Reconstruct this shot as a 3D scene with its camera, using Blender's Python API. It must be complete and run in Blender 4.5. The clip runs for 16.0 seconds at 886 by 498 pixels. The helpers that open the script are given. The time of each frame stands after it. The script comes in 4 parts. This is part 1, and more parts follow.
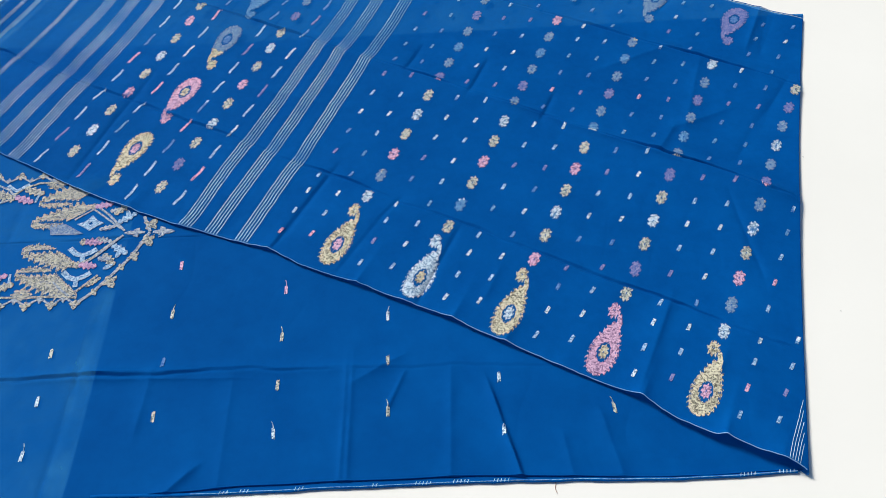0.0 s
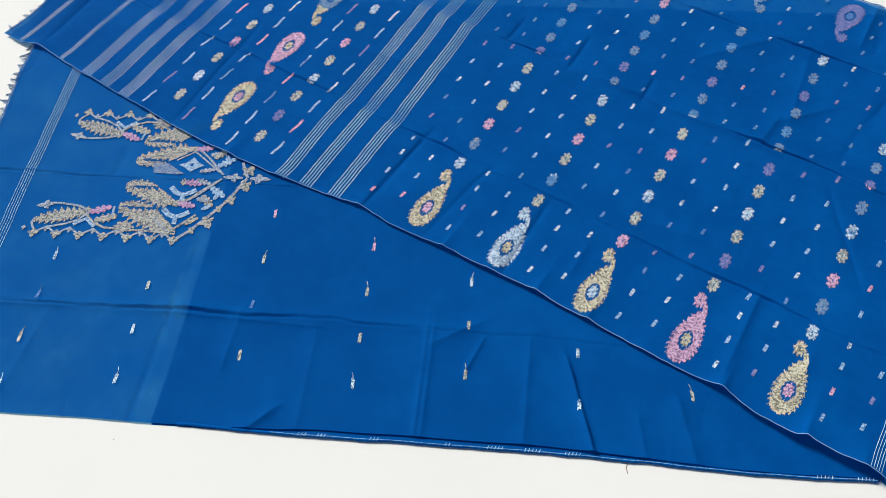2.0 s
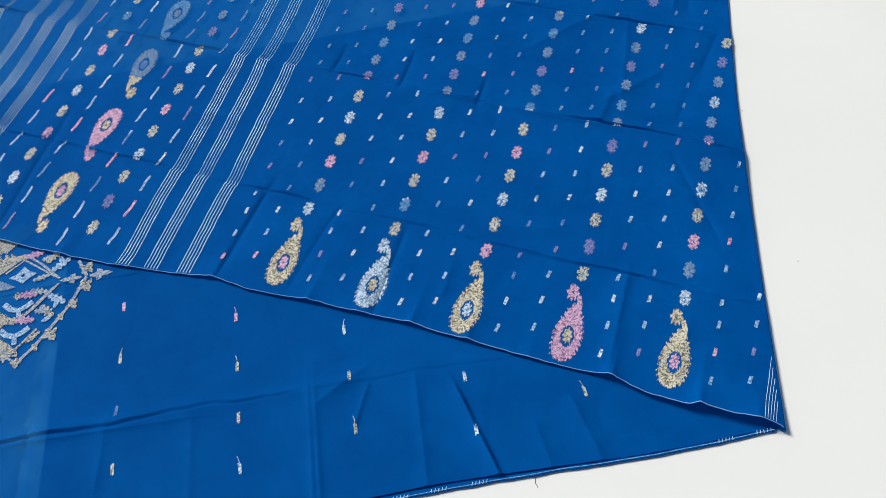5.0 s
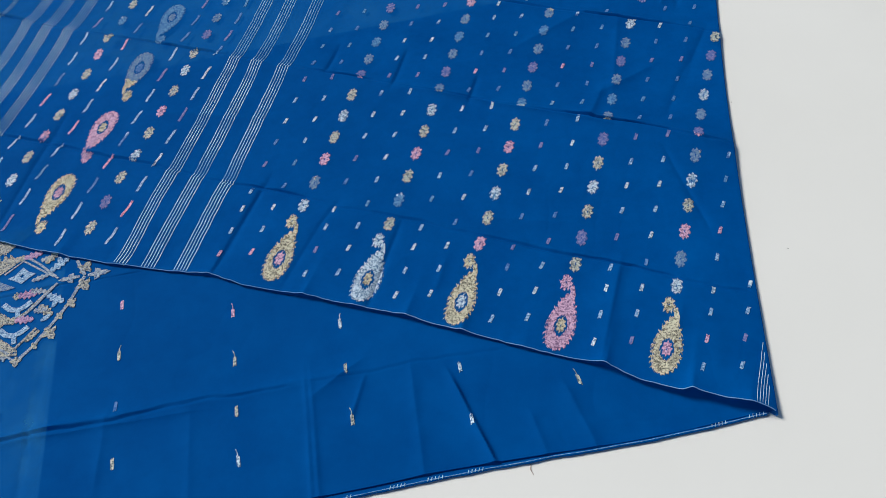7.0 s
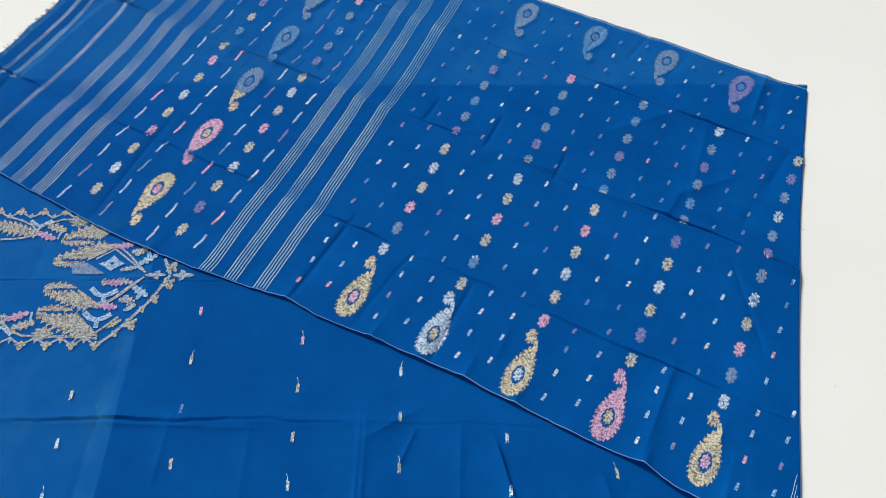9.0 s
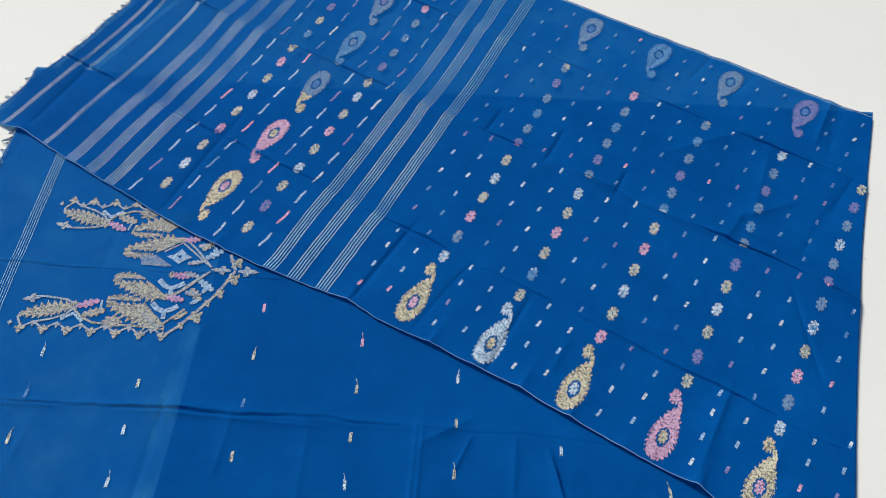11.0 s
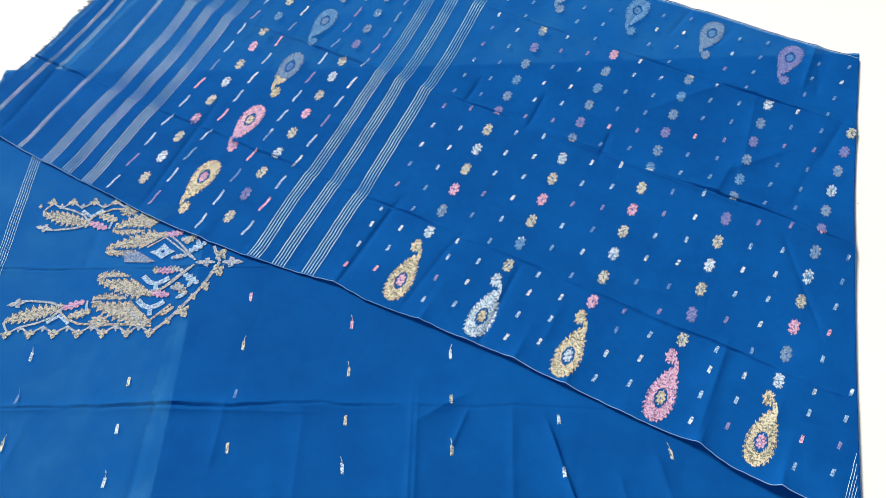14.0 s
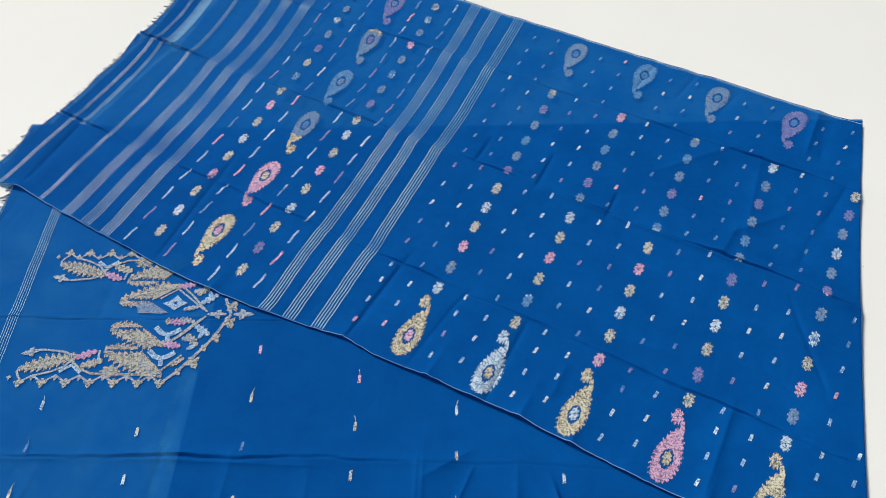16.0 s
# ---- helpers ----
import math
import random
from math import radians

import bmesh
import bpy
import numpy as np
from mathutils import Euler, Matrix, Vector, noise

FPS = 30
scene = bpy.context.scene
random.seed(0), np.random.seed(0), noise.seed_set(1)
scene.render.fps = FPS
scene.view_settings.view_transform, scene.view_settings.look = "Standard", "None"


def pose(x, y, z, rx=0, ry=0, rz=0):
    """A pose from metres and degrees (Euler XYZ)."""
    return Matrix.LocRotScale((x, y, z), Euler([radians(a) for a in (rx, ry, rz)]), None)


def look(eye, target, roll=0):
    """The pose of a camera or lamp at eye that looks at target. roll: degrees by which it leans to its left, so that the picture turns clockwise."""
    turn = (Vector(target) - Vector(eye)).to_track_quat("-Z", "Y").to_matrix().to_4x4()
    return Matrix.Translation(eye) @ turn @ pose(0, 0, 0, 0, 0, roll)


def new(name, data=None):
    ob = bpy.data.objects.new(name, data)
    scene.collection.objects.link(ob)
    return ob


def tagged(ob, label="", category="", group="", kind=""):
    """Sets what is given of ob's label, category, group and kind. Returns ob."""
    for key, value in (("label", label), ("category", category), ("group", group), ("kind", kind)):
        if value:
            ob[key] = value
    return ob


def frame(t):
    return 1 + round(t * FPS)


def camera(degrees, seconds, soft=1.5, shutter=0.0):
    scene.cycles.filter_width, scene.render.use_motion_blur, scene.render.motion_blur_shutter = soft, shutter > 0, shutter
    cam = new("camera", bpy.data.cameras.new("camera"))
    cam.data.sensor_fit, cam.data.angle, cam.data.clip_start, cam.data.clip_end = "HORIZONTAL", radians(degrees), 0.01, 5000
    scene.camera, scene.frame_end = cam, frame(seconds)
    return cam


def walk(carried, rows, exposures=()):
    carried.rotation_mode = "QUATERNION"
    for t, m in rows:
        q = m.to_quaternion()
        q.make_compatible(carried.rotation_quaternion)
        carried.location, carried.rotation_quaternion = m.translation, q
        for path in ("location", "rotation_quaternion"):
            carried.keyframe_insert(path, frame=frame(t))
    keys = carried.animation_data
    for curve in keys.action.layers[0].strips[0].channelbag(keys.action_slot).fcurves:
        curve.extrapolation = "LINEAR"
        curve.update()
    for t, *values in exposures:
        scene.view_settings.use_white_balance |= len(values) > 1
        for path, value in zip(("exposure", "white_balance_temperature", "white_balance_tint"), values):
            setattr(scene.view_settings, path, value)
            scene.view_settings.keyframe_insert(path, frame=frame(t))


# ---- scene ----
cam = camera(59.75, 16.0, 0.7)
# seconds, x, y, z, then the three turns
ROWS = [
    (0, 0.0332, -0.8628, 1.2247, 36.06, 0.56, 3.48),
    (0.5, 0.0296, -0.8628, 1.2259, 36.25, 0.69, 5.58),
    (1, 0.0024, -0.8799, 1.2311, 37.07, 0.36, 9.57),
    (1.5, -0.0267, -0.9029, 1.2256, 35.84, 0.79, 11.95),
    (2, -0.0231, -0.8934, 1.2225, 34.60, 0.74, 10.50),
    (2.5, 0.0177, -0.8624, 1.2209, 34.60, 1.82, 5.92),
    (3, 0.0561, -0.8356, 1.2217, 35.20, 3.17, 0.73),
    (3.5, 0.0605, -0.8294, 1.2132, 34.12, 2.71, 0.18),
    (4, 0.0570, -0.8224, 1.2148, 35.19, 2.82, 0.72),
    (4.2, 0.0739, -0.8073, 1.2066, 34.79, 2.39, -1.37),
    (6.3, 0.0631, -0.8502, 1.2006, 35.48, 3.48, -4.99),
    (6.5, 0.0697, -0.8460, 1.1965, 35.41, 3.53, -4.89),
    (7, 0.0800, -0.8526, 1.2003, 35.47, 3.78, -4.91),
    (7.5, 0.0710, -0.8634, 1.2112, 36.37, 2.59, -1.95),
    (8, 0.0108, -0.8794, 1.2252, 38.52, 2.54, 7.08),
    (8.5, -0.0111, -0.8571, 1.2196, 33.44, -1.17, 9.78),
    (9, -0.0327, -0.8122, 1.3252, 36.44, -2.03, 5.01),
    (9.5, -0.0481, -0.8264, 1.3470, 37.95, -2.10, 6.25),
    (10, -0.0715, -0.8300, 1.3459, 37.90, -2.46, 8.74),
    (10.2, -0.0830, -0.8289, 1.3464, 37.47, -2.42, 8.85),
    (12.3, -0.1063, -0.8140, 1.3431, 36.26, -1.80, 8.30),
    (12.5, -0.1012, -0.8209, 1.3367, 36.38, -1.88, 8.37),
    (13, -0.0873, -0.8242, 1.3331, 36.22, -1.02, 9.02),
    (13.5, -0.0833, -0.8163, 1.3269, 35.20, -0.19, 8.79),
    (14, -0.0606, -0.8061, 1.3248, 34.87, 0.61, 5.54),
    (14.5, -0.0487, -0.8084, 1.3295, 35.75, -0.06, 4.09),
    (15, -0.0525, -0.8173, 1.3394, 37.38, -0.10, 5.59),
    (15.5, -0.0559, -0.8183, 1.3481, 38.46, 0.75, 6.21),
    (16, -0.0553, -0.8171, 1.3469, 38.93, 0.67, 6.75),
]
EXPOSURES = [
    (0, 0.12, 6500, 10), (0.5, 0.14, 6500, 10), (1, 0.29, 6850, 10), (1.5, 0.2, 6600, 10), (2, 0.03, 6500, 10), (2.5, 0.13, 6400, 10), (3, 0.13, 6500, 10), (3.5, -0.05, 6600, 10), (4.2, 0.1, 6500, 10),
    (6.3, -0.28, 6350, 10), (7, -0.28, 6350, 10), (7.5, -0.31, 6350, 10), (8, 0.13, 6500, 10), (8.5, 0.60, 8100, 10), (9, -0.03, 6550, 10), (9.5, -0.18, 6500, 10), (10.2, -0.18, 6500, 10),
    (12.3, 0.08, 6550, 10), (13, 0.12, 6600, 10), (13.5, 0.38, 6800, 10), (14, 0.36, 7000, 10), (14.5, 0.07, 6750, 10), (15, 0.06, 6550, 10), (15.5, 0.02, 6600, 10), (16, -0.02, 6600, 10),
]
walk(cam, [(t, pose(*p)) for t, *p in ROWS], EXPOSURES)

# ---- world and light: soft daylight from the side, under an open bright sky ----
SUN_UP, SUN_AROUND = 46.0, 300.0
world = bpy.data.worlds.new("bright_sky")
world.use_nodes = True
sky = world.node_tree.nodes.new("ShaderNodeTexSky")
sky.sky_type, sky.sun_disc, sky.sun_elevation, sky.sun_rotation = "NISHITA", False, radians(SUN_UP), radians(SUN_AROUND)
sky.dust_density, sky.air_density = 1.2, 1.0
world.node_tree.links.new(sky.outputs[0], world.node_tree.nodes["Background"].inputs[0])
world.node_tree.nodes["Background"].inputs[1].default_value = 0.07
scene.world = world
sun_data = bpy.data.lights.new("sun", "SUN")
sun_data.energy, sun_data.angle, sun_data.color = 4.05, radians(18.0), (1.0, 0.965, 0.90)
sun = new("sun", sun_data)
reach = 4 * math.cos(radians(SUN_UP))
sun.matrix_world = look((reach * math.sin(radians(SUN_AROUND)), reach * math.cos(radians(SUN_AROUND)), 4 * math.sin(radians(SUN_UP))), (0, 0, 0))


# ---- materials ----
def material(name):
    m = bpy.data.materials.new(name)
    m.use_nodes = True
    nt = m.node_tree
    return m, nt, nt.nodes["Principled BSDF"], nt.nodes["Material Output"]


def node(nt, kind, **inputs):
    n = nt.nodes.new(kind)
    for key, value in inputs.items():
        n.inputs[key.replace("_", " ")].default_value = value
    return n


def noise_tex(nt, scale, detail=4.0, rough=0.55, coords="Object"):
    n = node(nt, "ShaderNodeTexNoise", Scale=scale, Detail=detail, Roughness=rough)
    c = nt.nodes.new("ShaderNodeTexCoord")
    nt.links.new(c.outputs[coords], n.inputs["Vector"])
    return n


def ramp(nt, fac, stops):
    n = nt.nodes.new("ShaderNodeValToRGB")
    while len(n.color_ramp.elements) < len(stops):
        n.color_ramp.elements.new(0.5)
    for e, (p, c) in zip(n.color_ramp.elements, stops):
        e.position, e.color = p, (*c, 1)
    nt.links.new(fac, n.inputs["Fac"])
    return n


def bump(nt, height, bsdf, strength, distance):
    b = node(nt, "ShaderNodeBump", Strength=strength, Distance=distance)
    nt.links.new(height, b.inputs["Height"])
    nt.links.new(b.outputs[0], bsdf.inputs["Normal"])
    return b


def cloth_material(name, dark, light, open_weave, glow=0.15, tint=(0.32, 0.74, 1.0)):
    """Fine cotton: matt, slightly sheer, so that stacked layers look deeper than one over white."""
    m, nt, bsdf, out = material(name)
    big = noise_tex(nt, 3.0, 5.0)
    col = ramp(nt, big.outputs["Fac"], [(0.3, dark), (0.7, light)])
    nt.links.new(col.outputs[0], bsdf.inputs["Base Color"])
    bsdf.inputs["Roughness"].default_value = 0.75
    bsdf.inputs["Specular IOR Level"].default_value = 0.03
    fine = noise_tex(nt, 900.0, 2.0)
    soft = noise_tex(nt, 38.0, 4.0)
    add = node(nt, "ShaderNodeMath"); add.operation = "MULTIPLY_ADD"
    nt.links.new(fine.outputs["Fac"], add.inputs[0]); add.inputs[1].default_value = 0.25
    nt.links.new(soft.outputs["Fac"], add.inputs[2])
    bump(nt, add.outputs[0], bsdf, 0.35, 0.002)
    tl = node(nt, "ShaderNodeBsdfTranslucent")
    nt.links.new(col.outputs[0], tl.inputs[0])
    mix1 = node(nt, "ShaderNodeMixShader", Fac=glow)
    nt.links.new(bsdf.outputs[0], mix1.inputs[1]); nt.links.new(tl.outputs[0], mix1.inputs[2])
    tr = node(nt, "ShaderNodeBsdfTransparent")
    tr.inputs[0].default_value = (*tint, 1)
    mid = noise_tex(nt, 9.0, 6.0)
    patch = noise_tex(nt, 48.0, 5.0, 0.65)
    both = node(nt, "ShaderNodeMath"); both.operation = "MULTIPLY_ADD"
    nt.links.new(patch.outputs["Fac"], both.inputs[0]); both.inputs[1].default_value = 0.5
    lowered = node(nt, "ShaderNodeMath"); lowered.operation = "SUBTRACT"
    nt.links.new(mid.outputs["Fac"], lowered.inputs[0]); lowered.inputs[1].default_value = 0.25
    nt.links.new(lowered.outputs[0], both.inputs[2])
    rng = node(nt, "ShaderNodeMapRange")
    nt.links.new(both.outputs[0], rng.inputs[0])
    rng.inputs[1].default_value, rng.inputs[2].default_value = 0.3, 0.7
    rng.inputs[3].default_value, rng.inputs[4].default_value = open_weave * 0.55, open_weave * 1.45
    mix2 = node(nt, "ShaderNodeMixShader")
    nt.links.new(rng.outputs[0], mix2.inputs[0])
    nt.links.new(mix1.outputs[0], mix2.inputs[1]); nt.links.new(tr.outputs[0], mix2.inputs[2])
    nt.links.new(mix2.outputs[0], out.inputs["Surface"])
    return m


def zari_material(name, dark, light, metal=0.35, rough=0.46, cover=1.0, ground=(0.002, 0.08, 0.34), cells=430.0, relief=0.8):
    """Metallic thread: short floats tilted by a bump, their glints painted as random pale cells. cover: how much of the
    ground weave they hide.
    """
    m, nt, bsdf, out = material(name)
    coords = nt.nodes.new("ShaderNodeTexCoord")
    info = nt.nodes.new("ShaderNodeObjectInfo")
    shift = node(nt, "ShaderNodeVectorMath"); shift.operation = "ADD"
    nt.links.new(coords.outputs["Object"], shift.inputs[0]); nt.links.new(info.outputs["Random"], shift.inputs[1])
    cell = node(nt, "ShaderNodeTexVoronoi", Scale=cells)
    nt.links.new(shift.outputs[0], cell.inputs["Vector"])
    sep = nt.nodes.new("ShaderNodeSeparateColor")
    nt.links.new(cell.outputs["Color"], sep.inputs[0])
    mid = [0.45 * a + 0.55 * b for a, b in zip(dark, light)]
    col = ramp(nt, sep.outputs[0], [(0.10, [0.75 * a for a in dark]), (0.45, mid), (0.80, light)])
    last = col.outputs[0]
    if cover < 1:
        mix = nt.nodes.new("ShaderNodeMix"); mix.data_type = "RGBA"
        wob = node(nt, "ShaderNodeMapRange")
        nt.links.new(sep.outputs[1], wob.inputs[0])
        wob.inputs[3].default_value, wob.inputs[4].default_value = max(cover - 0.2, 0), min(cover + 0.2, 1)
        nt.links.new(wob.outputs[0], mix.inputs[0])
        mix.inputs[6].default_value = (*ground, 1)
        nt.links.new(last, mix.inputs[7])
        last = mix.outputs[2]
    nt.links.new(last, bsdf.inputs["Base Color"])
    bsdf.inputs["Metallic"].default_value = 0.4 * metal * cover
    bsdf.inputs["Specular IOR Level"].default_value = 0.2
    bsdf.inputs["Roughness"].default_value = rough + 0.2
    if relief:
        bump(nt, sep.outputs[2], bsdf, relief * cover, 0.0008)
    return m


BLUE = cloth_material("blue_cotton", (0.0, 0.091, 0.348), (0.0, 0.105, 0.393), 0.215)
LOOSE = cloth_material("loose_blue_cotton", (0.0, 0.093, 0.354), (0.0, 0.107, 0.398), 0.30)
SHEER = cloth_material("open_weave_blue_cotton", (0.12, 0.28, 0.54), (0.22, 0.39, 0.62), 0.42, 0.15, (0.62, 0.86, 1.0))
ROLLED = cloth_material("rolled_blue_hem", (0.0, 0.090, 0.37), (0.0, 0.125, 0.45), 0.0)
# paler blue for the highlight painted on the front hem
PALE_BLUE = cloth_material("pale_blue_highlight", (0.07, 0.27, 0.60), (0.30, 0.50, 0.74), 0.0)
GOLD = zari_material("gold_zari", (0.17, 0.16, 0.125), (0.66, 0.635, 0.48))
PALE_GOLD = zari_material("pale_gold_zari", (0.13, 0.18, 0.22), (0.56, 0.59, 0.52))
SILVER = zari_material("silver_zari", (0.11, 0.23, 0.40), (0.58, 0.72, 0.82))
PINK = zari_material("pink_zari", (0.26, 0.14, 0.28), (0.70, 0.47, 0.63))
ICE = zari_material("ice_blue_zari", (0.10, 0.28, 0.54), (0.42, 0.62, 0.80), cover=0.80)
# dull copies: motifs seen through cloth, and painted loss of glint beyond folds
DULL_GOLD = zari_material("dull_gold_zari", (0.28, 0.44, 0.44), (0.44, 0.58, 0.55), 0.05, 0.6, 0.35, relief=0.0)
DULL_SILVER = zari_material("dull_silver_zari", (0.18, 0.44, 0.58), (0.32, 0.62, 0.74), 0.05, 0.6, 0.31, relief=0.0)
DULL_PINK = zari_material("dull_pink_zari", (0.36, 0.28, 0.44), (0.52, 0.44, 0.56), 0.05, 0.6, 0.32, relief=0.0)
FAINT = zari_material("dull_pale_zari", (0.18, 0.36, 0.60), (0.32, 0.54, 0.78), 0.05, 0.6, 0.28, relief=0.0)


def thread_material(name, dark, light):
    """A metallic yarn laid straight: nearly even, with long pale and dull stretches."""
    m, nt, bsdf, out = material(name)
    col = ramp(nt, noise_tex(nt, 130.0, 3.0).outputs["Fac"], [(0.36, dark), (0.60, light)])
    nt.links.new(col.outputs[0], bsdf.inputs["Base Color"])
    bsdf.inputs["Roughness"].default_value, bsdf.inputs["Specular IOR Level"].default_value = 0.45, 0.35
    return m


# one yarn in three tones, so glint and its loss are painted along the stripes
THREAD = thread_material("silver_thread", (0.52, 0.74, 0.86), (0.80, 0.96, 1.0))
MID_THREAD = thread_material("mid_tone_silver_thread", (0.30, 0.52, 0.68), (0.54, 0.72, 0.84))
DIM_THREAD = thread_material("no_glint_silver_thread", (0.16, 0.36, 0.58), (0.34, 0.54, 0.70))
FRINGE = zari_material("blue_fringe", (0.07, 0.15, 0.29), (0.42, 0.54, 0.66), 0.0, 0.8, cells=120.0)


def white_board():
    m, nt, bsdf, out = material("white_laminate")
    big = noise_tex(nt, 1.2, 6.0)
    col = ramp(nt, big.outputs["Fac"], [(0.3, (0.755, 0.755, 0.708)), (0.7, (0.795, 0.795, 0.75))])
    nt.links.new(col.outputs[0], bsdf.inputs["Base Color"])
    bsdf.inputs["Roughness"].default_value = 0.6
    bsdf.inputs["Specular IOR Level"].default_value = 0.12
    bump(nt, noise_tex(nt, 25.0, 3.0).outputs["Fac"], bsdf, 0.08, 0.004)
    return m


BOARD = white_board()


# ---- mesh helpers ----
def mesh_of(name, verts, faces, mat, smooth=False):
    me = bpy.data.meshes.new(name)
    me.from_pydata([tuple(v) for v in verts], [], faces)
    me.materials.append(mat)
    if smooth:
        me.polygons.foreach_set("use_smooth", [True] * len(me.polygons))
    me.update()
    return me


def box(name, x0, x1, y0, y1, z0, z1, mat):
    v = [(x, y, z) for z in (z0, z1) for y in (y0, y1) for x in (x0, x1)]
    f = [(0, 2, 3, 1), (4, 5, 7, 6), (0, 1, 5, 4), (2, 6, 7, 3), (0, 4, 6, 2), (1, 3, 7, 5)]
    return new(name, mesh_of(name, v, f, mat))


FLOOR = -0.0075
# ---- ground ----
tagged(box("floor", -30, 30, -30, 30, FLOOR - 0.1, FLOOR, BOARD), "smooth off-white floor under the spread cloth", "floor", kind="structure")

# ---- the lie of the cloth ----
EU, EV, O = Vector((0.92388, -0.38268)), Vector((0.38268, 0.92388)), Vector((-0.244, 0.022))
EB, NB, T = Vector((0.99452, 0.10453)), Vector((-0.10453, 0.99452)), Vector((-0.623, 0.034))


def bell(d, w):
    return math.exp(-(d / w) ** 2)


def step(a, b, x):
    k = min(max((x - a) / (b - a), 0), 1)
    return k * k * (3 - 2 * k)


def top_xy(s, w):
    """From the upper layer's own measure, s along the length and w across the width, to the floor plan."""
    u = s + w * (-0.0388 + 0.0793 * s + 0.0169 * s ** 2 - 0.0382 * s ** 3) + w ** 2 * (-0.0413 - 0.0957 * s - 0.0284 * s ** 2 + 0.04 * s ** 3) + w ** 3 * (0.0154 + 0.1127 * s)
    return O + EU * u + EV * w


def top_uv(x, y):
    d = Vector((x, y)) - O
    return d.dot(EU), d.dot(EV)


def low_xy(a, b):
    return T + EB * a + NB * b


# how steeply the upper layer rises away across its width: it sags between the old folds
SLOPES = [(-0.11, 0.08), (0.0, 0.05), (0.10, 0.0), (0.140, -0.04), (0.153, 0.0), (0.156, -0.9), (0.160, -0.8), (0.162, 0.08), (0.20, 0.06), (0.26, 0.0), (0.36, 0.03), (0.46, 0.09),
          (0.500, 0.22), (0.506, 0.28), (0.508, -1.4), (0.513, -1.25), (0.516, -0.12), (0.56, -0.07), (0.66, 0.0), (0.76, 0.04), (0.83, 0.10), (0.851, 0.18), (0.854, -1.0), (0.858, -0.85), (0.861, -0.10), (0.92, -0.05), (1.0, -0.02), (1.12, -0.02)]
HEIGHTS = [0.0]
for (v0, g0), (v1, g1) in zip(SLOPES, SLOPES[1:]):
    HEIGHTS.append(HEIGHTS[-1] + 0.5 * (g0 + g1) * (v1 - v0))


def sag(v):
    v = min(max(v, -0.1099), 1.1199)
    for (v0, g0), (v1, g1), h in zip(SLOPES, SLOPES[1:], HEIGHTS):
        if v <= v1:
            d = v - v0
            return h + g0 * d + 0.5 * (g1 - g0) / (v1 - v0) * d * d
    return HEIGHTS[-1]


MEAN_SAG = sum(sag(i / 50) for i in range(55)) / 55


def knots(table, x):
    if x <= table[0][0]:
        return table[0][1]
    for (a, p), (b, q) in zip(table, table[1:]):
        if x <= b:
            return p + (q - p) * (x - a) / (b - a)
    return table[-1][1]


def ridge(u, v, u0, v0, u1, v1, height, width, lean=0.0):
    """A crease from one point to another that dies away at its ends; lean makes one side the steeper."""
    du, dv = u1 - u0, v1 - v0
    n = math.hypot(du, dv)
    t = ((u - u0) * du + (v - v0) * dv) / (n * n)
    if t < -0.3 or t > 1.3:
        return 0.0
    d = ((u - u0) * dv - (v - v0) * du) / n
    w = width * (1 + lean if d > 0 else 1 - lean)
    if abs(d) > 5 * w:
        return 0.0
    ends = step(-0.25, 0.15, t) * (1 - step(0.85, 1.25, t))
    return height * ends * math.exp(-abs(d) / w)


TOP_RIDGES = (
    (-0.112, -0.06, -0.108, 0.165, -0.0030, 0.0055, 0.3), (0.033, -0.05, 0.045, 0.09, -0.0011, 0.004, 0.2), (0.045, 0.10, 0.056, 0.162, -0.0013, 0.004, 0.2),
    (0.633, -0.06, 0.629, 0.16, 0.0028, 0.016, -0.55), (0.315, 0.018, 0.312, 0.09, 0.0012, 0.008, 0.0), (0.205, -0.05, 0.20, 0.14, -0.0020, 0.0055, 0.2),
    (0.499, 0.508, 0.508, 0.61, 0.0020, 0.014, -0.4), (0.508, 0.60, 0.60, 0.71, 0.0018, 0.014, -0.3), (0.669, 0.454, 0.769, 0.299, -0.0016, 0.006, 0.2),
    (-0.115, 0.515, -0.121, 0.61, -0.0022, 0.006, 0.5), (0.052, 0.51, 0.045, 0.62, -0.0022, 0.006, 0.5), (0.235, 0.50, 0.23, 0.58, -0.0022, 0.006, 0.5),
    (0.147, 1.10, 0.135, 0.98, -0.0018, 0.005, 0.4), (0.262, 1.11, 0.243, 0.99, -0.0018, 0.005, 0.4), (0.381, 1.10, 0.361, 1.0, -0.0020, 0.008, 0.3),
    (-0.09, 1.07, -0.096, 0.94, -0.0020, 0.008, 0.3), (0.585, 1.11, 0.589, 0.95, 0.0030, 0.010, 0.0), (0.614, 1.12, 0.624, 0.95, -0.0024, 0.008, 0.0),
    (-0.604, -0.08, -0.645, 0.22, -0.0018, 0.006, 0.0), (0.10, 0.508, 0.50, 0.500, 0.0026, 0.008, 0.0), (0.35, 0.20, 0.52, 0.23, 0.0012, 0.012, 0.0),
    (0.66, 0.60, 0.70, 0.86, -0.0022, 0.012, 0.2), (0.30, 0.72, 0.42, 0.86, 0.0018, 0.012, 0.0), (-0.45, 0.30, -0.20, 0.34, 0.0012, 0.012, 0.0),
    (-1.05, -0.06, -1.08, 0.13, -0.003, 0.010, 0.2), (0.74, -0.05, 0.75, 0.10, 0.0012, 0.010, 0.0), (0.53, 0.62, 0.50, 0.84, 0.0015, 0.012, 0.0),
)
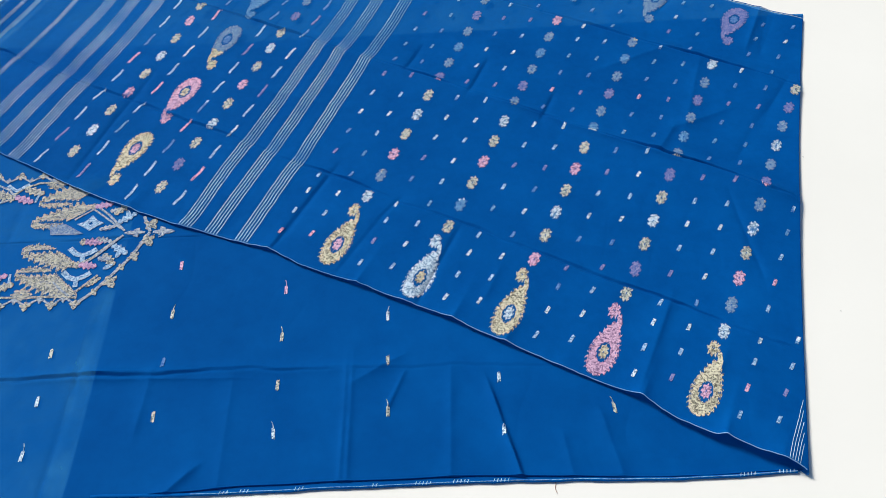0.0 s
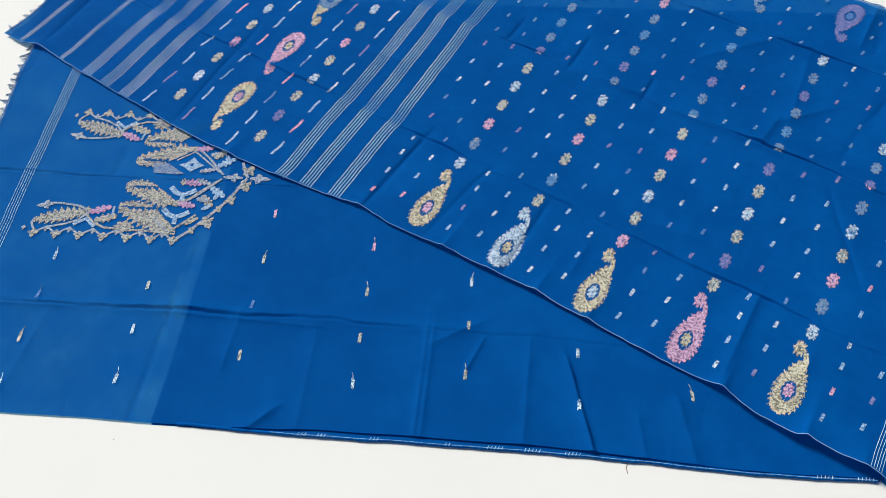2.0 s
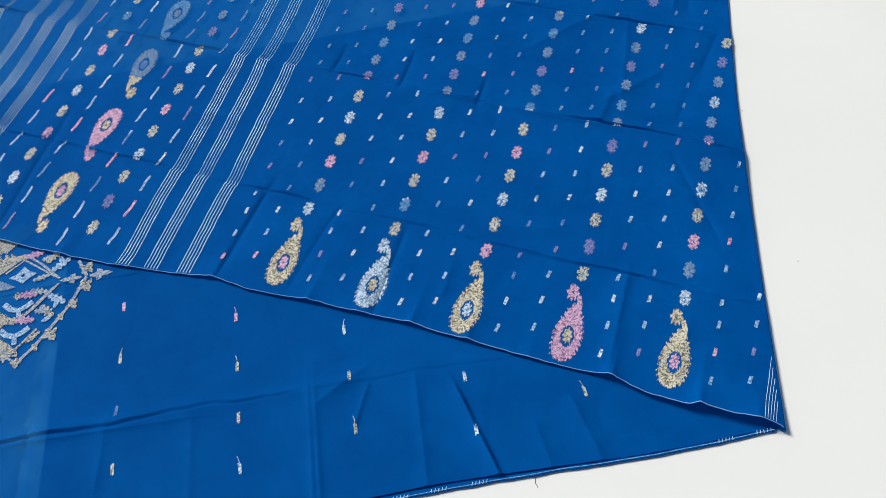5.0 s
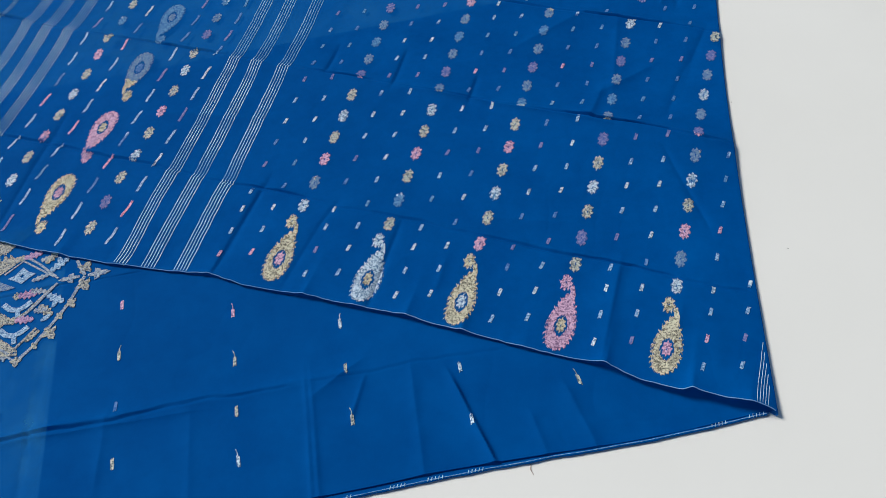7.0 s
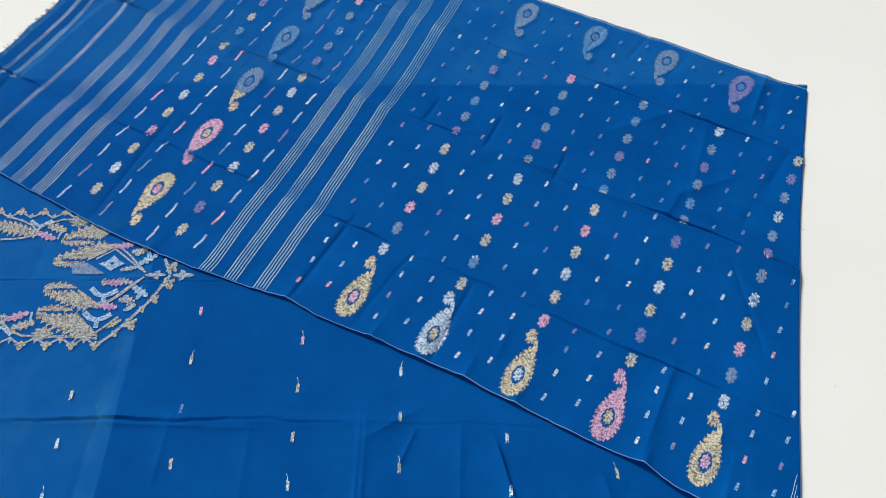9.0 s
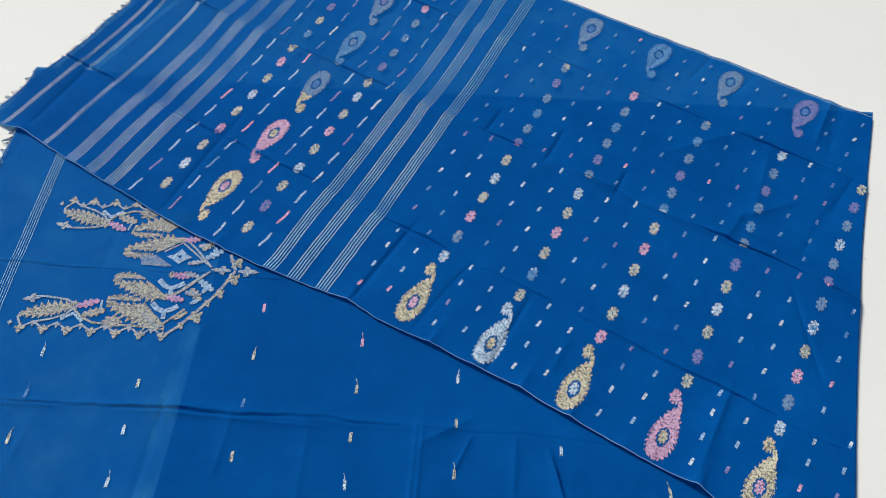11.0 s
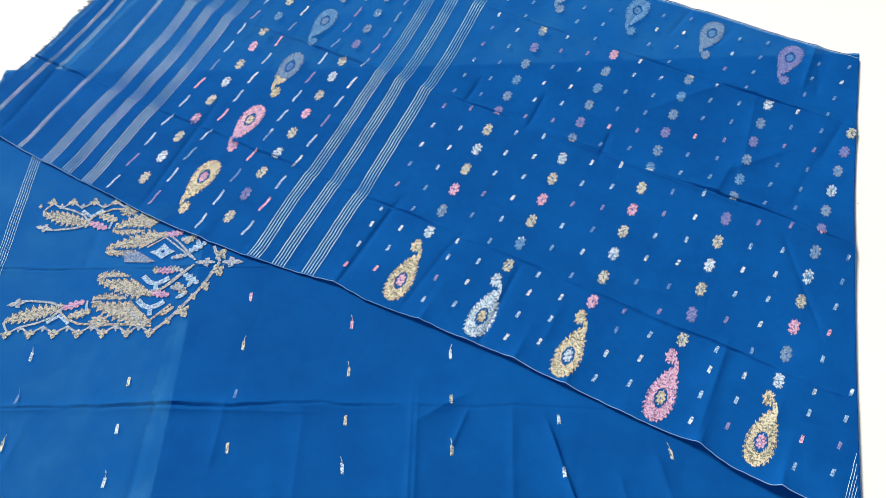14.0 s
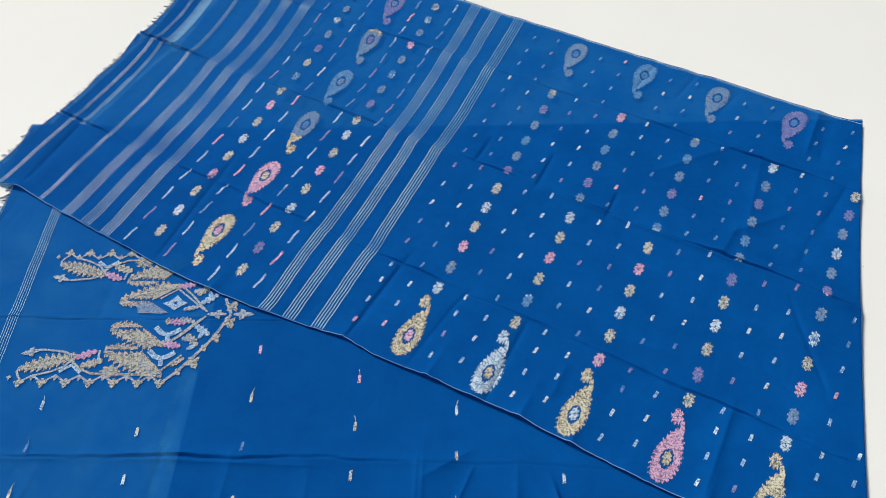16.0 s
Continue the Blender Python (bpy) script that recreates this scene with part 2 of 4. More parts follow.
# puckers along the front hem: place, height, half-width
PUCKERS = ((0.080, 0.0075, 0.014), (0.279, 0.0075, 0.014), (0.385, 0.0085, 0.014), (0.640, 0.015, 0.022), (0.782, 0.013, 0.020), (0.875, 0.013, 0.05),
           (-0.115, 0.0075, 0.02), (-0.31, 0.005, 0.03), (-0.44, 0.005, 0.02), (-0.55, 0.004, 0.04), (-0.70, 0.005, 0.02), (-0.85, 0.005, 0.03), (-1.05, 0.008, 0.03), (0.18, 0.004, 0.02), (0.5, 0.004, 0.03))
HEM = [(-1.16, -0.100), (-1.095, -0.099), (-1.045, -0.085), (-0.892, -0.094), (-0.72, -0.099), (-0.55, -0.104), (-0.42, -0.098), (-0.32, -0.091), (-0.203, -0.076),
       (-0.12, -0.062), (-0.037, -0.068), (0.078, -0.059), (0.181, -0.055), (0.276, -0.051), (0.38, -0.053), (0.475, -0.054), (0.556, -0.054), (0.634, -0.052),
       (0.713, -0.066), (0.772, -0.068), (0.786, -0.062), (0.845, -0.064), (0.887, -0.060), (0.912, -0.060), (0.93, -0.066)]


def near_w(s):
    """Where the front hem of the upper layer runs."""
    return knots(HEM, s) - 0.0015 + 0.0018 * noise.noise((s * 17, 2.0, 0.0)) + 0.0014 * noise.noise((s * 52, 6.0, 0.0))


def fold_s(w):
    """Where the upper layer turns under."""
    return 0.9058 - 0.2408 * w + 0.1172 * w ** 2 - 0.0742 * w ** 3 + 0.001 * w ** 4


FAR_W, LEFT_S = 1.113, -1.16


def far_stray(s):
    """How the far hem wanders."""
    return 0.0050 * noise.noise((s * 7, 1.0, 6.0)) + 0.0026 * noise.noise((s * 25, 1.0, 2.0))


def crinkle(a, b, seed, much=1.0):
    """Small sharp creases with soft ground between them, stretched across the cloth."""
    k = 0.0
    for f, g, h in ((5.0, 2.2, 0.0026), (11.0, 6.0, 0.0014), (21.0, 12.0, 0.0008)):
        n1 = noise.noise((a * f + 0.4 * noise.noise((a * 3, b * 3, seed)), b * g, seed))
        mask = max(0.0, noise.noise((a * 1.7, b * 1.7, seed + f)) + 0.12)
        k -= h * much * mask * math.exp(-abs(n1) / 0.045)
    return k


def pinched(d, along, seed, deep, width=0.004):
    """An old fold line that was pressed in: a thin wandering groove with small puckers beside it."""
    d += 0.0065 * noise.noise((along * 7, seed, 0.0)) + 0.003 * noise.noise((along * 23, seed, 4.0))
    if abs(d) > 0.05:
        return 0.0
    strong = 0.35 + max(0.0, noise.noise((along * 5, seed, 8.0)) + 0.25) * 1.3
    pucker = 0.5 * max(0.0, noise.noise((along * 26, d * 30, seed)))
    return deep * strong * (math.exp(-abs(d - 0.006) / 0.009) * (0.8 + pucker) - 0.9 * math.exp(-(d / width) ** 2))


def top_z(x, y):
    u, v = top_uv(x, y)
    wob = (0.75 + 0.5 * noise.noise((u * 2.3, v * 1.2, 9.0))) * (1 - 0.6 * step(0.87, 0.95, v))
    bend = 0.006 * noise.noise((u * 2.0, 3.0, 1.0))
    z = 1.0 * (sag(v + bend) - MEAN_SAG) * wob
    for r in TOP_RIDGES:
        if min(r[0], r[2]) - 0.12 < u < max(r[0], r[2]) + 0.12 and min(r[1], r[3]) - 0.12 < v < max(r[1], r[3]) + 0.12:
            z += 2.0 * ridge(u, v, *r)
    z += crinkle(u, v, 3.0)
    for q, deep in ((0.157, 0.0070), (0.510, 0.0100), (0.856, 0.0065)):
        if abs(v - q) < 0.06:
            z += pinched(v + bend - q, u, q, deep)
    e = max(v - near_w(u), 0.0)
    if e < 0.3:
        for p, h, q in PUCKERS:
            z += h * math.exp(-abs(u - p) / q * (1.4 if u < p else 0.8)) * math.exp(-e / 0.045)
    if e < 0.5:
        z += 0.0035 * math.exp(-e / 0.02)
        z += 0.011 * step(0.56, 0.80, u) * math.exp(-e / 0.085)
    z += 0.0022 * noise.noise((x * 3.1, y * 3.1, 2.0)) + 0.0010 * noise.noise((u * 16, v * 6, 5.0)) + 0.0004 * noise.noise((u * 40, v * 18, 8.0))
    z = 0.0016 + z * (1 - 0.75 * math.exp(-max(fold_s(v) - u, 0.0) / 0.025))
    return max(z, -0.0028)


LOW_RIDGES = (
    (-0.60, -0.006, 0.16, -0.009, 0.0011, 0.0035, 0.0), (-0.45, -0.314, 0.0, -0.307, 0.0018, 0.006, 0.0), (-0.05, -0.307, 0.42, -0.317, 0.0014, 0.012, 0.3), (-0.08, -0.320, 0.20, -0.330, 0.0016, 0.009, -0.3), (-0.45, -0.322, -0.05, -0.316, 0.0014, 0.005, 0.0),
    (0.36, -0.318, 0.50, -0.322, 0.0014, 0.010, 0.0), (0.396, -0.56, 0.404, -0.31, 0.0014, 0.005, 0.2), (0.408, -0.56, 0.415, -0.31, 0.0014, 0.005, 0.2), (0.578, -0.54, 0.588, -0.34, 0.0020, 0.010, 0.0),
    (0.655, -0.37, 0.702, -0.56, 0.0044, 0.0056, 0.5), (0.505, -0.335, 0.476, -0.40, 0.0020, 0.005, 0.2), (0.86, -0.54, 0.84, -0.43, 0.0024, 0.012, 0.0),
    (0.78, -0.545, 0.77, -0.46, 0.0016, 0.010, 0.0), (-0.086, -0.53, -0.062, -0.20, -0.0012, 0.004, 0.0), (0.06, -0.31, 0.05, -0.42, 0.0014, 0.010, 0.0),
    (0.20, -0.54, 0.205, -0.33, 0.0012, 0.010, 0.0), (-0.33, -0.53, -0.30, -0.34, 0.0010, 0.010, 0.0), (0.10, -0.548, 0.16, -0.49, 0.004, 0.012, 0.0),
    (0.42, -0.345, 0.50, -0.30, 0.0025, 0.014, 0.0), (-0.28, 0.0, -0.275, 0.10, -0.0010, 0.006, 0.0),
)


def low_z(x, y):
    d = Vector((x, y)) - T
    a, b = d.dot(EB), d.dot(NB)
    z = -0.0040
    for r in LOW_RIDGES:
        if min(r[0], r[2]) - 0.1 < a < max(r[0], r[2]) + 0.1 and min(r[1], r[3]) - 0.1 < b < max(r[1], r[3]) + 0.1:
            k = 2.6 * ridge(a, b, *r)
            z += k * (0.6 + 0.8 * abs(noise.noise((a * 9, b * 9, 3.0)))) if k > 0 else k
    z += crinkle(a, b, 6.0, 0.8)
    line = b + 0.315 + 0.012 * step(0.1, 0.8, a)
    if abs(line) < 0.06:
        z += pinched(line, a, 0.3, 0.0085 * (0.55 + 0.45 * step(-0.1, 0.0, a)) * (1 - 0.9 * step(0.12, 0.5, a)), 0.0035)
    if abs(b + 0.008) < 0.05 and a < 0.25:
        z += pinched(b + 0.008, a, 0.7, 0.0040, 0.0028)
    z += 0.0007 * noise.noise((x * 4, y * 4, 7.0)) + 0.0004 * noise.noise((a * 15, b * 8, 1.0))
    if b > 0.05:
        z = min(z, -0.0035)
    z += 0.0025 * max(0, noise.noise((a * 13, 2.0, 2.0))) * math.exp(-max(b + 0.53, 0) / 0.02)
    return max(z, -0.0052)


def top_at(s, w, lift=0.0):
    p = top_xy(s, w)
    return Vector((p.x, p.y, max(top_z(p.x, p.y), low_z(p.x, p.y) + 0.0013) + lift))


def low_at(a, b, lift=0.0):
    p = low_xy(a, b)
    return Vector((p.x, p.y, low_z(p.x, p.y) + lift))


def grid(nu, nv, fn):
    verts = [fn(i / nu, j / nv) for j in range(nv + 1) for i in range(nu + 1)]
    faces = [(j * (nu + 1) + i, j * (nu + 1) + i + 1, (j + 1) * (nu + 1) + i + 1, (j + 1) * (nu + 1) + i) for j in range(nv) for i in range(nu)]
    return verts, faces


def tube(path, radius, sides=8, squash=1.0):
    v, f = [], []
    for i, p in enumerate(path):
        d = (path[min(i + 1, len(path) - 1)] - path[max(i - 1, 0)]).normalized()
        side = d.cross(Vector((0, 0, 1))).normalized()
        up = side.cross(d)
        r = radius * (1 + 0.18 * noise.noise((i * 0.35, radius * 900, 0)))
        for k in range(sides):
            a = 2 * math.pi * k / sides
            v.append(p + side * (r * math.cos(a)) + up * (r * squash * math.sin(a)))
        if i:
            f += [((i - 1) * sides + k, (i - 1) * sides + (k + 1) % sides, i * sides + (k + 1) % sides, i * sides + k) for k in range(sides)]
    return v, f


saree = tagged(new("saree"), "blue cotton saree with metallic woven motifs, spread in folds", "saree")
saree.location = (0, 0, FLOOR)
saree.matrix_world = Matrix.Translation((0, 0, FLOOR))
bpy.context.view_layer.update()


def child(name, me, parent, label=""):
    ob = new(name, me)
    ob.parent = parent
    if parent is saree:
        ob.matrix_parent_inverse = Matrix.Translation((0, 0, -FLOOR))
    return tagged(ob, label)


FOLD_ROWS = 6


def zone(ob, materials, pick):
    """Give faces of a layer another weave where pick(centre) says so."""
    for m in materials:
        ob.data.materials.append(m)
    for q in ob.data.polygons:
        q.material_index = pick(q.center)


def spaced(a, b, count, lines, extra=26, reach=0.016):
    """Even places from a to b, with more of them beside certain lines."""
    places = [a + i * (b - a) / count for i in range(count + 1)]
    for q in lines:
        places += [q + reach * (2 * i / extra - 1) + 0.00007 for i in range(extra + 1)]
    return sorted(places)


def top_sheet():
    nu = 640
    rows = spaced(-0.062, FAR_W, 350, (0.157, 0.510, 0.856))
    nv = len(rows) - 1
    verts, faces = [], []
    for j, row in enumerate(rows):
        b = (row + 0.062) / (FAR_W + 0.062)
        for i in range(nu + 1):
            s = LEFT_S + 0.012 * noise.noise((b * 14, 4.0, 0)) * (1 - min(i / 6, 1)) + (i / nu) * (fold_s(-0.062 + b * (FAR_W + 0.062)) - LEFT_S)
            w0 = near_w(s)
            w1 = FAR_W + far_stray(s)
            if row < 0.06:
                w = w0 + (row + 0.062) / 0.122 * (0.06 - w0)
            else:
                w = row + (w1 - FAR_W) * step(1.0, FAR_W, row)
            verts.append(top_at(s, w))
        # the sheet turns under along the fold
        p, q = verts[-1], verts[-2]
        out = Vector((p.x - q.x, p.y - q.y, 0)).normalized()
        drop = p.z + 0.0045
        for k in range(1, FOLD_ROWS + 1):
            a = math.pi * min(k / (FOLD_ROWS - 1), 1.0)
            back = -0.030 if k == FOLD_ROWS else 0.0
            verts.append(Vector((p.x, p.y, p.z)) + out * (math.sin(a) * min(drop * 0.5, 0.0028) + back) + Vector((0, 0, -drop * 0.5 * (1 - math.cos(a)))))
    n = nu + 1 + FOLD_ROWS
    faces = [(j * n + i, j * n + i + 1, (j + 1) * n + i + 1, (j + 1) * n + i) for j in range(nv) for i in range(n - 1)]
    return verts, faces


top = child("upper_layer", mesh_of("upper_layer", *top_sheet(), BLUE, True), saree, "sheer blue cotton layer laid back over the rest")


def open_strip(c):
    u, v = top_uv(c.x, c.y)
    if u > -0.98 or v < 0.150:
        return 0
    s = u
    for _ in range(6):
        s += u - (top_xy(s, v) - O).dot(EU)
    return 1 if -1.0775 < s < (-1.064 if v < 0.509 else -1.045) else 0


zone(top, (SHEER,), open_strip)


def low_far(a):
    """Where the lower layer ends, hidden under the upper one."""
    return knots([(-0.62, 0.60), (0.0, 0.585), (0.7, 0.60), (1.5, 0.62)], a)


def low_right(b):
    """The stack's end under the fold, b across it."""
    d = b + 0.544
    return 1.147 + 0.27 * d + 0.05 * d * d


def low_point(a, b):
    a0 = -0.577 - 0.028 * step(0.0, 0.37, -0.54 + b * 1.14) - 0.030 * step(0.36, 0.45, -0.54 + b * 1.14) + 0.004 * noise.noise((b * 16, 0, 3.0))
    s = a0 + a * (low_right(-0.544 + 1.15 * b) - a0)
    n = -0.530 + 0.008 * step(0.05, 0.25, s) - 0.020 * step(0.55, 1.05, s) + 0.005 * step(0.90, 1.15, s) + 0.002 * noise.noise((s * 9, 0, 0))
    return low_at(s, n + b * (low_far(s) - n))


LOW_ROWS = [(q + 0.53) / 1.12 for q in spaced(-0.53, 0.59, 380, (-0.318, -0.008), 30, 0.022)]


def low_sheet():
    verts = [low_point(i / 640, b) for b in LOW_ROWS for i in range(641)]
    return verts, [(j * 641 + i, j * 641 + i + 1, (j + 1) * 641 + i + 1, (j + 1) * 641 + i) for j in range(len(LOW_ROWS) - 1) for i in range(640)]


low = child("lower_layer", mesh_of("lower_layer", *low_sheet(), BLUE, True), saree, "blue cotton layer with woven neck motif, lying flat")


def turned_hem(c):
    d = Vector((c.x, c.y)) - T
    return 1 if -0.081 < d.dot(EB) < -0.047 and d.dot(NB) < -0.12 else 0


zone(low, (LOOSE,), turned_hem)


def under_edge(s):
    return -0.5335 - 0.0135 * step(0.55, 1.1, s) + 0.005 * step(0.90, 1.15, s) + 0.004 * (1 - step(-0.03, 0.2, s)) + 0.0015 * noise.noise((s * 12, 5.0, 0))


def under_at(s, b, lift=0.0):
    p = low_xy(s, b)
    curl = 0.0020 * math.exp(-max(b - under_edge(s), 0) / 0.006)
    return Vector((p.x, p.y, -0.0064 + curl + lift))


def under_point(a, b):
    s = -0.048 + 0.006 * math.sin(b * 3) + a * (low_right(-0.544 + 1.15 * b * b) - 0.002 + 0.048)
    e = under_edge(s)
    return under_at(s, e + b * b * (low_far(s) - 0.004 - e))


under = child("under_layer", mesh_of("under_layer", *grid(160, 90, under_point), BLUE, True), saree, "blue cotton layer folded underneath, edge showing")


def flat_sheet(name, a0, a1, z, mat, label, b0=-0.522, b1=-0.010):
    def point(a, b):
        x0, x1 = a0 + (0.006 * math.sin(b * 3) if a0 > -0.2 else -0.028 * step(0.47, 0.80, b) - 0.024 * step(0.80, 0.88, b)), (low_right(-0.54 + 1.14 * b) - 0.004 if a1 is None else a1 + 0.006 * math.sin(b * 3))
        q = x0 + a * (x1 - x0)
        p = low_xy(q, b0 + b * (low_far(q) + b1 - b0))
        return Vector((p.x, p.y, z))
    return child(name, mesh_of(name, *grid(24, 24, point), mat, True), saree, label)


flat_sheet("base_layer", -0.044, None, -0.0070, BLUE, "lowest blue cotton layer of the stack", -0.5325)
DARK_LINE = [(-1.10, 0.136), (-0.736, 0.318), (-0.343, 0.515), (0.033, 0.731), (0.72, 1.09)]


def far_sheet(name, left, right, label):
    def point(a, b):
        s = left(0.5) + a * (right(0.5) - left(0.5))
        w0 = knots(DARK_LINE, s) - 0.006
        w = w0 + b * (FAR_W - 0.004 - w0)
        s = left(w) + a * (right(w) - left(w))
        p = top_xy(s, w)
        return Vector((p.x, p.y, -0.0069))
    return child(name, mesh_of(name, *grid(40, 40, point), BLUE, True), saree, label)


far_sheet("end_underlay", lambda w: LEFT_S + 0.008, lambda w: -1.0795, "turned-in blue cotton end beneath the fringe")

# hems
hem_path = [top_at(s, near_w(s) + 0.0005, 0.0006) for s in [LEFT_S + 0.02 + i * (fold_s(-0.062) - LEFT_S - 0.024) / 420 for i in range(421)]]
child("rolled_hem", mesh_of("rolled_hem", *tube(hem_path, 0.0014), ROLLED, True), top, "rolled pale blue hem")
# thin pale tube standing in for the highlight on the rolled hem
child("hem_highlight", mesh_of("hem_highlight", *tube([p + Vector((-0.0003, -0.0007, 0.0012)) for p in hem_path], 0.0008, 6), PALE_BLUE, True), top, "light blue highlight along the crest of the hem")
far_path = [top_at(s, FAR_W + far_stray(s) - 0.001, 0.0004) for s in [LEFT_S + i * (fold_s(FAR_W) - LEFT_S) / 300 for i in range(301)]]
child("far_hem", mesh_of("far_hem", *tube(far_path, 0.0011, 6), ROLLED, True), top)
child("hem_thread", mesh_of("hem_thread", *tube([p + Vector((0, -0.0035, 0.0006)) for p in far_path], 0.0006, 5), THREAD, True), top)
edge_path = [low_at(s, -0.530 + 0.008 * step(0.05, 0.25, s) - 0.020 * step(0.55, 1.05, s) + 0.005 * step(0.90, 1.15, s) + 0.002 * noise.noise((s * 9, 0, 0)), 0.0004) for s in [0.0 + i * 1.15 / 300 for i in range(301)]]
child("lower_hem", mesh_of("lower_hem", *tube(edge_path, 0.0012, 6), BLUE, True), low)
roll_path = [under_at(s, under_edge(s) + 0.0005 + 0.001 * noise.noise((s * 30, 1.0, 0)), 0.0006) for s in [0.0 + i * 1.14 / 400 for i in range(401)]]
child("under_hem", mesh_of("under_hem", *tube(roll_path, 0.0028, 8), ROLLED, True), under, "rolled hem with a glossy crest")
sel_path = [under_at(s, under_edge(s) + 0.0005, 0.0034) for s in [0.16 + i * 0.98 / 300 for i in range(301)]]
child("selvedge_thread", mesh_of("selvedge_thread", *tube(sel_path, 0.0006, 5), ICE, True), under)


# ---- woven motifs ----
def plate(outline, thick=0.0006, hole=None):
    """A flat woven figure with a little thickness: an outline, or a ring between two outlines of the same count."""
    n = len(outline)
    if hole is None:
        cx, cy = sum(p[0] for p in outline) / n, sum(p[1] for p in outline) / n
        v = [(x, y, thick) for x, y in outline] + [(x, y, -thick) for x, y in outline] + [(cx, cy, thick * 1.2)]
        f = [(i, (i + 1) % n, 2 * n) for i in range(n)] + [(i, n + i, n + (i + 1) % n, (i + 1) % n) for i in range(n)]
    else:
        v = [(x, y, thick) for x, y in outline] + [(x, y, thick) for x, y in hole] + [(x, y, -thick) for x, y in outline] + [(x, y, -thick) for x, y in hole]
        f = [(i, (i + 1) % n, n + (i + 1) % n, n + i) for i in range(n)]
        f += [(i, 2 * n + i, 2 * n + (i + 1) % n, (i + 1) % n) for i in range(n)] + [(n + i, n + (i + 1) % n, 3 * n + (i + 1) % n, 3 * n + i) for i in range(n)]
    return v, f


def joined(*pieces):
    v, f = [], []
    for pv, pf in pieces:
        k = len(v)
        v += pv
        f += [tuple(i + k for i in q) for q in pf]
    return v, f


def flower_ring(r=0.0105, ry=0.0185, x0=0.0, y0=0.0, seed=0):
    """An eight-petalled woven rosette with stepped petals and an open heart."""
    rnd = random.Random(seed)
    out, inn = [], []
    for i in range(8):
        long = 1.0 if i % 2 == 0 else 0.86
        for k, q in ((-0.48, 0.60), (-0.30, 0.94), (-0.02, 1.0), (0.26, 0.96), (0.40, 0.66)):
            a = 2 * math.pi * (i + k) / 8
            q *= long * (1 + rnd.uniform(-0.05, 0.05)) if q > 0.7 else 1
            out.append((x0 + r * q * math.cos(a), y0 + ry * q * math.sin(a)))
            inn.append((x0 + r * 0.13 * math.cos(a), y0 + ry * 0.15 * math.sin(a)))
    return out, inn


def petal_plate(*a, **k):
    o, h = flower_ring(*a, **k)
    return plate(o, 0.0003, h)


def woven(inside, x0, x1, y0, y1, col=0.0021, seed=0, slip=0.0012):
    """A figure woven in narrow floats side by side: each column runs where inside(x, y) holds and ends at a slant."""
    rnd3 = random.Random(seed)
    v, f = [], []
    n = max(round((x1 - x0) / col), 1)
    fine = 0.0007
    for i in range(n):
        x = x0 + (i + 0.5) * (x1 - x0) / n
        marks, was, start, y = [], False, 0.0, y0
        while y <= y1 + fine:
            now = y <= y1 and inside(x, y)
            if now and not was:
                start = y
            if was and not now and y - start > 0.0018:
                marks.append((start, y))
            was = now
            y += fine
        for lo, hi in marks:
            a, b = lo + rnd3.uniform(-slip, slip) * 0.6, hi + rnd3.uniform(-slip, slip) * 0.6
            lean = rnd3.choice((-1, 1)) * slip * 0.8
            m = max(round((b - a) / 0.0055), 1)
            z, half, k = 0.0002 + 0.00025 * (i % 2), 0.54 * (x1 - x0) / n, len(v)
            for t in range(m + 1):
                q = a + (b - a) * t / m
                v += [(x - half, q - lean, z), (x + half, q + lean, z)]
                if t:
                    r = k + 2 * t
                    f.append((r - 2, r - 1, r + 1, r))
    return v, f


def rosette(rx, ry, x=0.0, y=0.0, heart=0.12):
    """Inside of an eight-petalled flower with an open heart."""
    def inside(px, py):
        a, b = (px - x) / rx, (py - y) / ry
        r, t = math.hypot(a, b), math.atan2(b, a)
        return heart < r < 0.64 + 0.38 * abs(math.cos(4 * t))
    return inside


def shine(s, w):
    """Glint put into the colour: brighter before each old fold, duller just beyond it, with noise."""
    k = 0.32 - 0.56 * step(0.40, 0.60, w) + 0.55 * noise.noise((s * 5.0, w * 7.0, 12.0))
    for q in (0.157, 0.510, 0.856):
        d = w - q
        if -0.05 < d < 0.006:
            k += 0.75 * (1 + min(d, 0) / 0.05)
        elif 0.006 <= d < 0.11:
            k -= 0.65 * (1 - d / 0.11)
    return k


STEP, PITCH, FIRST = 0.0635, 0.1835, 0.138


def row_w(k, i):
    """Width position of row k (0 is the first flower), i thirds of a pitch along: rows climb by a step each pitch."""
    return FIRST + k * (STEP if k >= 0 else 0.0565) + i * 0.02


